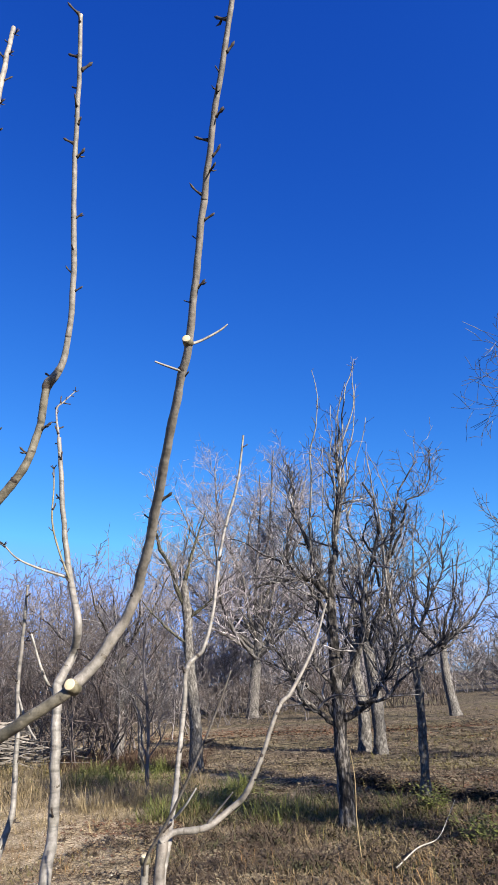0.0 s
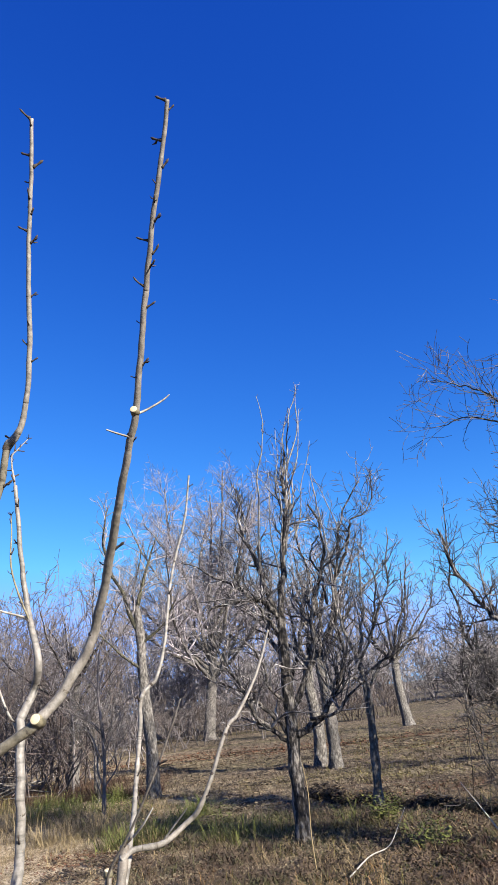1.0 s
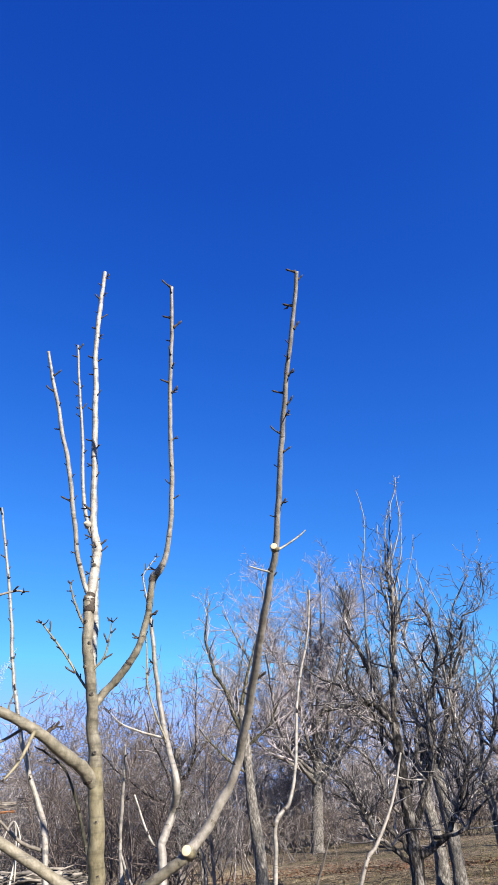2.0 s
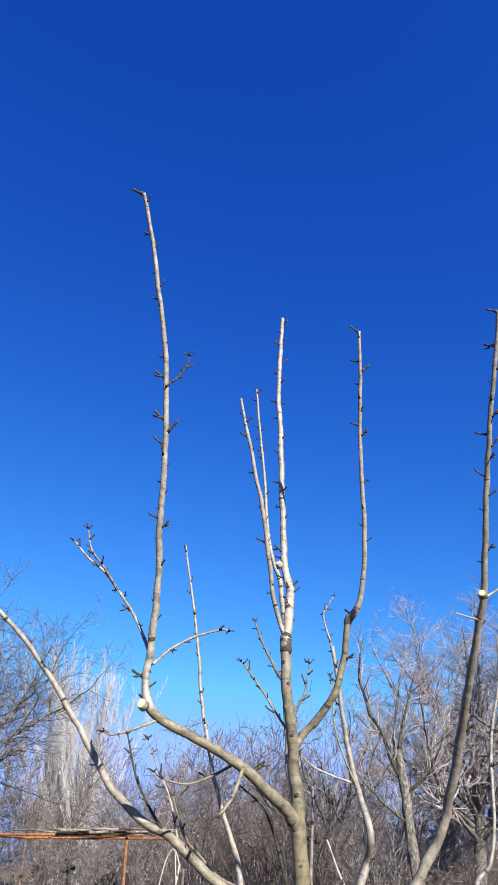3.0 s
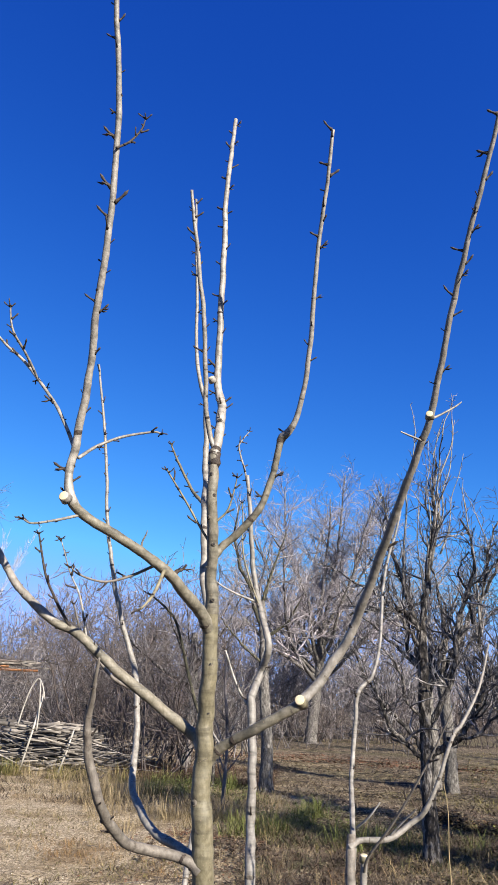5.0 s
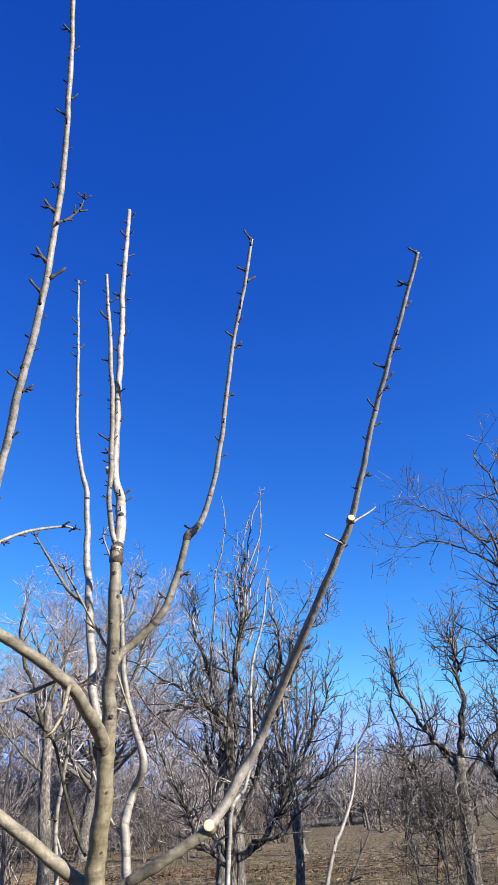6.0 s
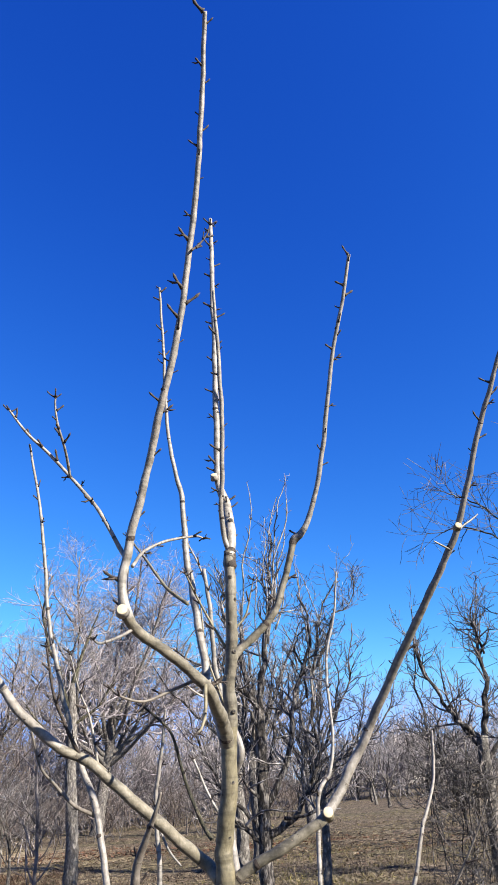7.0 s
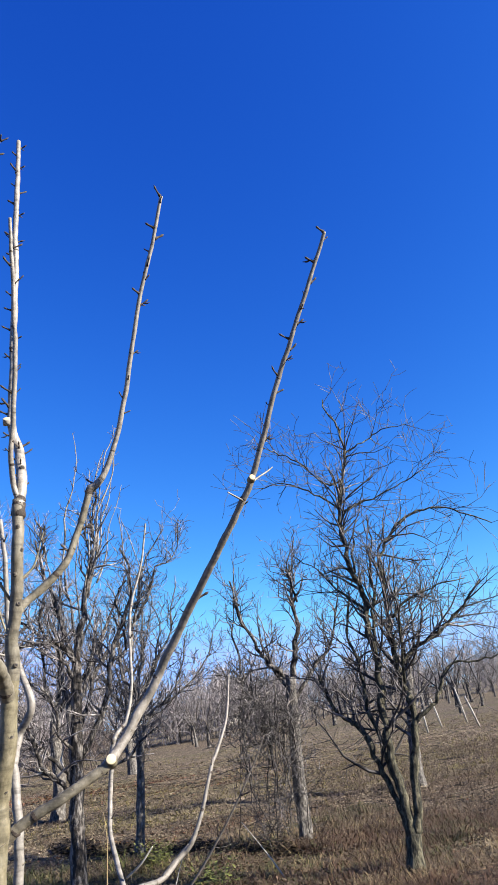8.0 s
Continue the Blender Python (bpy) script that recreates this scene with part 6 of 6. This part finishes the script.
mat_of_blades("tangled_weeds", "dark russet dead weeds round the plum tree", RUSSET_WEED, 104, 19000, 5.2, 9.0, lambda y: (1.6, 5.4), patchy(24, 1.0, -0.3, 0.3), (0.06, 0.22), (0.0014, 0.003))


def leafy_weeds(name, label, mat, seed, areas, height, leaf):
    """Low leafy clumps: thin stems set with small pointed leaves."""
    rng = random.Random(seed)
    sh = Shape()
    for cx, cy, sx, sy, count in areas:
        for _ in range(count):
            x, y = rng.gauss(cx, sx), rng.gauss(cy, sy)
            z = ground_height(x, y)
            for _s in range(5):
                a = rng.uniform(0, 6.283)
                d = Vector((math.cos(a) * 0.7, math.sin(a) * 0.7, 1)).normalized()
                h = height * rng.uniform(0.4, 1.2)
                for k in range(9):
                    c = Vector((x, y, z)) + d * (h * (k + 0.6) / 9)
                    b = rng.uniform(0, 6.283)
                    u = Vector((math.cos(b), math.sin(b), rng.uniform(-0.2, 0.7))).normalized() * (leaf * rng.uniform(0.6, 1.3))
                    v = Vector((-math.sin(b), math.cos(b), rng.uniform(-0.3, 0.3))) * (leaf * 0.24)
                    i = len(sh.v)
                    sh.v += [c, c + u * 0.5 - v, c + u, c + u * 0.5 + v]
                    sh.f += [(i, i + 1, i + 2), (i, i + 2, i + 3)]
    ob = new(name, sh.mesh(name, mat, False))
    return tagged(ob, label, "weeds", kind="stuff")


leafy_weeds("green_weeds", "bushy green weeds at the edge of the yard", GREEN_GRASS, 94, [(-3.3, 12.9, 0.7, 0.5, 34), (-4.0, 14.3, 0.7, 0.5, 24), (-1.5, 10.7, 0.35, 0.25, 26), (1.4, 9.4, 0.1, 0.1, 16), (1.65, 7.9, 0.12, 0.2, 16)], 0.34, 0.05)
leafy_weeds("dark_weeds", "low dark weeds under the old pear tree", WEED_LEAF, 95, [(0.0, 9.3, 0.9, 0.6, 90), (-0.8, 10.2, 0.6, 0.5, 50), (1.2, 8.8, 0.8, 0.5, 50), (2.8, 7.8, 1.1, 0.9, 90), (0.7, 10.2, 1.0, 0.4, 40)], 0.1, 0.034)
mat_of_blades("tangled_weeds", "dark dead weeds at the foot of the scrub", RUSSET_WEED, 107, 7000, 15.2, 19.5, lambda y: (-0.34 * y - 0.8, -0.12 * y - 0.6), patchy(25, 0.8, -0.4, 0.1), (0.1, 0.36), (0.0016, 0.0034))
leafy_weeds("dead_weeds", "brown curled dead weeds", BROWN_GRASS, 96, [(0.4, 7.6, 0.8, 0.5, 120), (1.6, 7.2, 0.6, 0.5, 140), (3.0, 8.6, 0.9, 0.7, 160), (0.9, 9.6, 0.7, 0.4, 90), (-1.7, 8.6, 0.5, 0.4, 60)], 0.13, 0.04)


def stalks():
    """Single dry stalks and sticks that stand or lie in the weeds."""
    def one(name, label, rows, r0, r1, mat):
        at = rows[0]
        t = thing(name, at, label, "stick" if "stick" in name else "weed")
        pts, rad = smooth_line(spread([tuple(Vector(q) - Vector(at)) for q in rows], r0, r1), 5)
        sh = Shape()
        sh.tube(pts, rad, 7)
        part("stem", sh, mat, t)
        return t
    one("dry_stalk", "tall yellow dry weed stalk", [(0.44, 7.2, 0.0), (0.43, 7.2, 0.35), (0.45, 7.22, 0.7), (0.43, 7.25, 0.95)], 0.006, 0.003, DRY_GRASS)
    one("fallen_stick", "pale curved fallen stick in dry weeds", [(0.72, 6.95, 0.03), (0.95, 7.3, 0.1), (1.2, 7.8, 0.07), (1.38, 8.2, 0.18), (1.5, 8.4, 0.3)], 0.008, 0.003, PALE_POLE)
    one("fallen_stick", "bleached fallen stick in dry weeds", [(0.98, 5.6, 0.02), (1.2, 5.9, 0.07), (1.4, 6.25, 0.05)], 0.009, 0.006, PALE_POLE)
    one("fallen_stick", "pale dry stick leaning in the weeds", [(2.3, 7.4, 0.02), (2.2, 7.6, 0.25), (2.05, 7.9, 0.55)], 0.009, 0.004, PALE_POLE)
    rng = random.Random(97)
    for x, y, h in ((-3.5, 5.0, 0.95), (-3.42, 5.15, 0.8), (-3.3, 5.2, 0.55), (-3.36, 4.95, 0.45), (-3.55, 5.3, 0.6), (-3.18, 5.25, 0.4)):
        t = thing("dead_weed", (x, y, ground_height(x, y) - 0.01), "thin grey-brown dead weed stem in the yard", "weed", "dead weeds by the yard")
        for k in range(3):
            sh = Shape()
            d = Vector((rng.gauss(0, 0.2), rng.gauss(0, 0.2), 1)).normalized()
            start = Vector((0, 0, 0)) if k == 0 else Vector((0, 0, h * 0.3 * k)) + d * 0.0
            ln = h if k == 0 else h * 0.45
            bendv = Vector((rng.gauss(0, 0.06), rng.gauss(0, 0.06), 0))
            if k == 0:
                axis = d
            else:
                start = axis * (h * 0.28 * k)
                d = (axis + Vector((rng.gauss(0, 0.6), rng.gauss(0, 0.6), 0))).normalized()
            sh.tube([start, start + d * ln * 0.5 + bendv * (k > 0), start + d * ln], [0.0045 if k == 0 else 0.003, 0.0035, 0.0015], 5)
            part("stem", sh, TWIG_BROWN if h > 0.7 else DRY_GRASS, t)


stalks()


def fallen_twigs():
    rng = random.Random(79)
    sh = Shape()
    for _ in range(1500):
        y = 4.2 + 20 * rng.random() ** 1.5
        x = rng.uniform(-0.62 * y - 1, 0.75 * y + 1)
        if in_yard(x, y) and rng.random() < 0.94:
            continue
        a = rng.uniform(0, 6.283)
        ln = rng.uniform(0.05, 0.22)
        d = Vector((math.cos(a), math.sin(a), rng.uniform(-0.05, 0.25)))
        c = Vector((x, y, ground_height(x, y) + 0.012))
        r = rng.uniform(0.0015, 0.0035)
        sh.tube([c - d * ln * 0.5, c + Vector((0, 0, 0.01)), c + d * ln], [r, r, r * 0.5], 3, cap=False)
    ob = new("fallen_twigs", sh.mesh("fallen_twigs", LOG_WOOD))
    tagged(ob, "pale dry twigs scattered over the soil", "twigs", kind="stuff")


fallen_twigs()


def litter(mat, seed, tries, scale, low, label):
    """Fallen leaves: small curled quads strewn over the soil."""
    rng = random.Random(seed)
    sh = Shape()
    for _ in range(tries):
        y = 4.0 + 24 * rng.random() ** 1.6
        x = rng.uniform(-0.62 * y - 1.5, 0.75 * y + 1.5)
        if rng.random() > (0.02 if in_yard(x, y) else patchy(seed, scale, low, 0.35)(x, y)):
            continue
        s = rng.uniform(0.007, 0.022)
        a = rng.uniform(0, 6.283)
        u = Vector((math.cos(a), math.sin(a), rng.uniform(-0.35, 0.35))) * s
        v = Vector((-math.sin(a), math.cos(a), rng.uniform(-0.5, 0.5))) * s * 0.6
        c = Vector((x, y, ground_height(x, y) + s * 0.35))
        i = len(sh.v)
        sh.v += [c - u, c - v + Vector((0, 0, s * 0.25)), c + u, c + v + Vector((0, 0, s * 0.2))]
        sh.f += [(i, i + 1, i + 2), (i, i + 2, i + 3)]
    ob = new("fallen_leaves", sh.mesh("fallen_leaves", mat, False))
    tagged(ob, label, "leaves", kind="stuff")


litter(LEAF_LITTER, 81, 46000, 0.9, -0.4, "brown fallen leaves strewn over the orchard soil")
litter(RED_LITTER, 84, 20000, 0.45, 0.05, "russet fallen leaves in drifts on the soil")


def leaf_drifts():
    """Russet leaves blown together in drifts."""
    rng = random.Random(85)
    sh = Shape()
    for cx, cy, sx, sy, count, size in ((-2.25, 9.3, 0.55, 0.4, 1500, 0.018), (-1.2, 8.0, 0.5, 0.3, 500, 0.018), (-3.0, 24.0, 2.4, 1.0, 1600, 0.04), (2.0, 22.5, 2.2, 0.8, 1500, 0.04), (3.6, 9.0, 0.9, 0.5, 2000, 0.024), (2.6, 8.3, 0.6, 0.5, 1300, 0.024), (3.0, 7.2, 0.8, 0.5, 1500, 0.022), (4.6, 7.6, 0.7, 0.6, 1100, 0.024), (2.2, 11.8, 1.2, 0.4, 900, 0.026), (6.0, 19.0, 2.5, 1.0, 900, 0.035)):
        for _ in range(count):
            x, y = rng.gauss(cx, sx), rng.gauss(cy, sy)
            s = size * rng.uniform(0.5, 1.4)
            a = rng.uniform(0, 6.283)
            u = Vector((math.cos(a), math.sin(a), rng.uniform(-0.4, 0.4))) * s
            v = Vector((-math.sin(a), math.cos(a), rng.uniform(-0.5, 0.5))) * s * 0.6
            c = Vector((x, y, ground_height(x, y) + s * 0.4))
            i = len(sh.v)
            sh.v += [c - u, c - v + Vector((0, 0, s * 0.25)), c + u, c + v + Vector((0, 0, s * 0.2))]
            sh.f += [(i, i + 1, i + 2), (i, i + 2, i + 3)]
    ob = new("fallen_leaves", sh.mesh("fallen_leaves", RED_LITTER, False))
    tagged(ob, "russet fallen leaves blown into drifts", "leaves", kind="stuff")


leaf_drifts()


def leaf_heaps(mat, seed, heaps, label):
    """Small flat heaps of leaves and broken weeds, strewn over the orchard floor."""
    rng = random.Random(seed)
    sh = Shape()
    for _ in range(heaps):
        cy = 6.4 + 18 * rng.random() ** 1.5
        cx = rng.uniform(-0.28 * cy, 0.7 * cy)
        if in_yard(cx, cy):
            continue
        wide = rng.uniform(0.06, 0.2) * (1 + cy * 0.05)
        for _leaf in range(rng.randrange(30, 90)):
            x, y = rng.gauss(cx, wide), rng.gauss(cy, wide * 0.6)
            s = rng.uniform(0.008, 0.02) * (1 + cy * 0.06)
            a = rng.uniform(0, 6.283)
            u = Vector((math.cos(a), math.sin(a), rng.uniform(-0.4, 0.4))) * s
            v = Vector((-math.sin(a), math.cos(a), rng.uniform(-0.5, 0.5))) * s * 0.5
            c = Vector((x, y, ground_height(x, y) + s * 0.6 + 0.02))
            i = len(sh.v)
            sh.v += [c - u, c - v, c + u, c + v]
            sh.f += [(i, i + 1, i + 2), (i, i + 2, i + 3)]
    ob = new("fallen_leaves", sh.mesh("fallen_leaves", mat, False))
    tagged(ob, label, "leaves", kind="stuff")


leaf_heaps(LEAF_AND_SHADE, 87, 260, "dark leaves in small heaps on the soil")
leaf_heaps(KHAKI_GRASS, 88, 360, "pale broken weeds in small heaps on the soil")


def ditch_shade_leaves():
    """Near-black leaves added in the shallow ditch; their colour stands in for its shade."""
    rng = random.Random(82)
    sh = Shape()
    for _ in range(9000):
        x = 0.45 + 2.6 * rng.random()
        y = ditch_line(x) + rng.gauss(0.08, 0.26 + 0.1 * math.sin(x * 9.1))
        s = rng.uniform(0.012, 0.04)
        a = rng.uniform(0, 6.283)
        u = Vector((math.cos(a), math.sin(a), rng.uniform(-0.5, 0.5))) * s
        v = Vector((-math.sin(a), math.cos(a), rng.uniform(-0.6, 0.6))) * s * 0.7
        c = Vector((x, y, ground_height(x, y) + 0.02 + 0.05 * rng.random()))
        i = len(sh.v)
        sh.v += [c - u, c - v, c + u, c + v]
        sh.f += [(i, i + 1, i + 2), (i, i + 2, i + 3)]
    ob = new("dark_leaves_and_shade", sh.mesh("dark_leaves_and_shade", LEAF_AND_SHADE, False))
    tagged(ob, "dark leaves in the shallow ditch, near-black to stand in for its shade", "leaves", kind="stuff")


ditch_shade_leaves()


def clods():
    rng = random.Random(83)
    sh = Shape()
    for k in range(6000):
        y = 3.8 + 13 * rng.random() ** 1.3
        x = rng.uniform(-0.66 * y - 1.5, 0.6 * y)
        r = rng.uniform(0.003, 0.01) * (1.9 if k % 16 == 0 else 1)
        c = Vector((x, y, ground_height(x, y) + r * 0.2))
        i = len(sh.v)
        sh.v += [c + Vector((r * rng.uniform(0.6, 1.3), 0, 0)), c + Vector((0, r * rng.uniform(0.6, 1.3), 0)), c - Vector((r * rng.uniform(0.6, 1.3), 0, 0)), c - Vector((0, r, 0)), c + Vector((0, 0, r * 0.8))]
        sh.f += [(i, i + 1, i + 4), (i + 1, i + 2, i + 4), (i + 2, i + 3, i + 4), (i + 3, i, i + 4)]
    ob = new("soil_clods", sh.mesh("soil_clods", STONE_BITS, False))
    tagged(ob, "small pale clods and pebbles on the soil", "clods", kind="stuff")


clods()
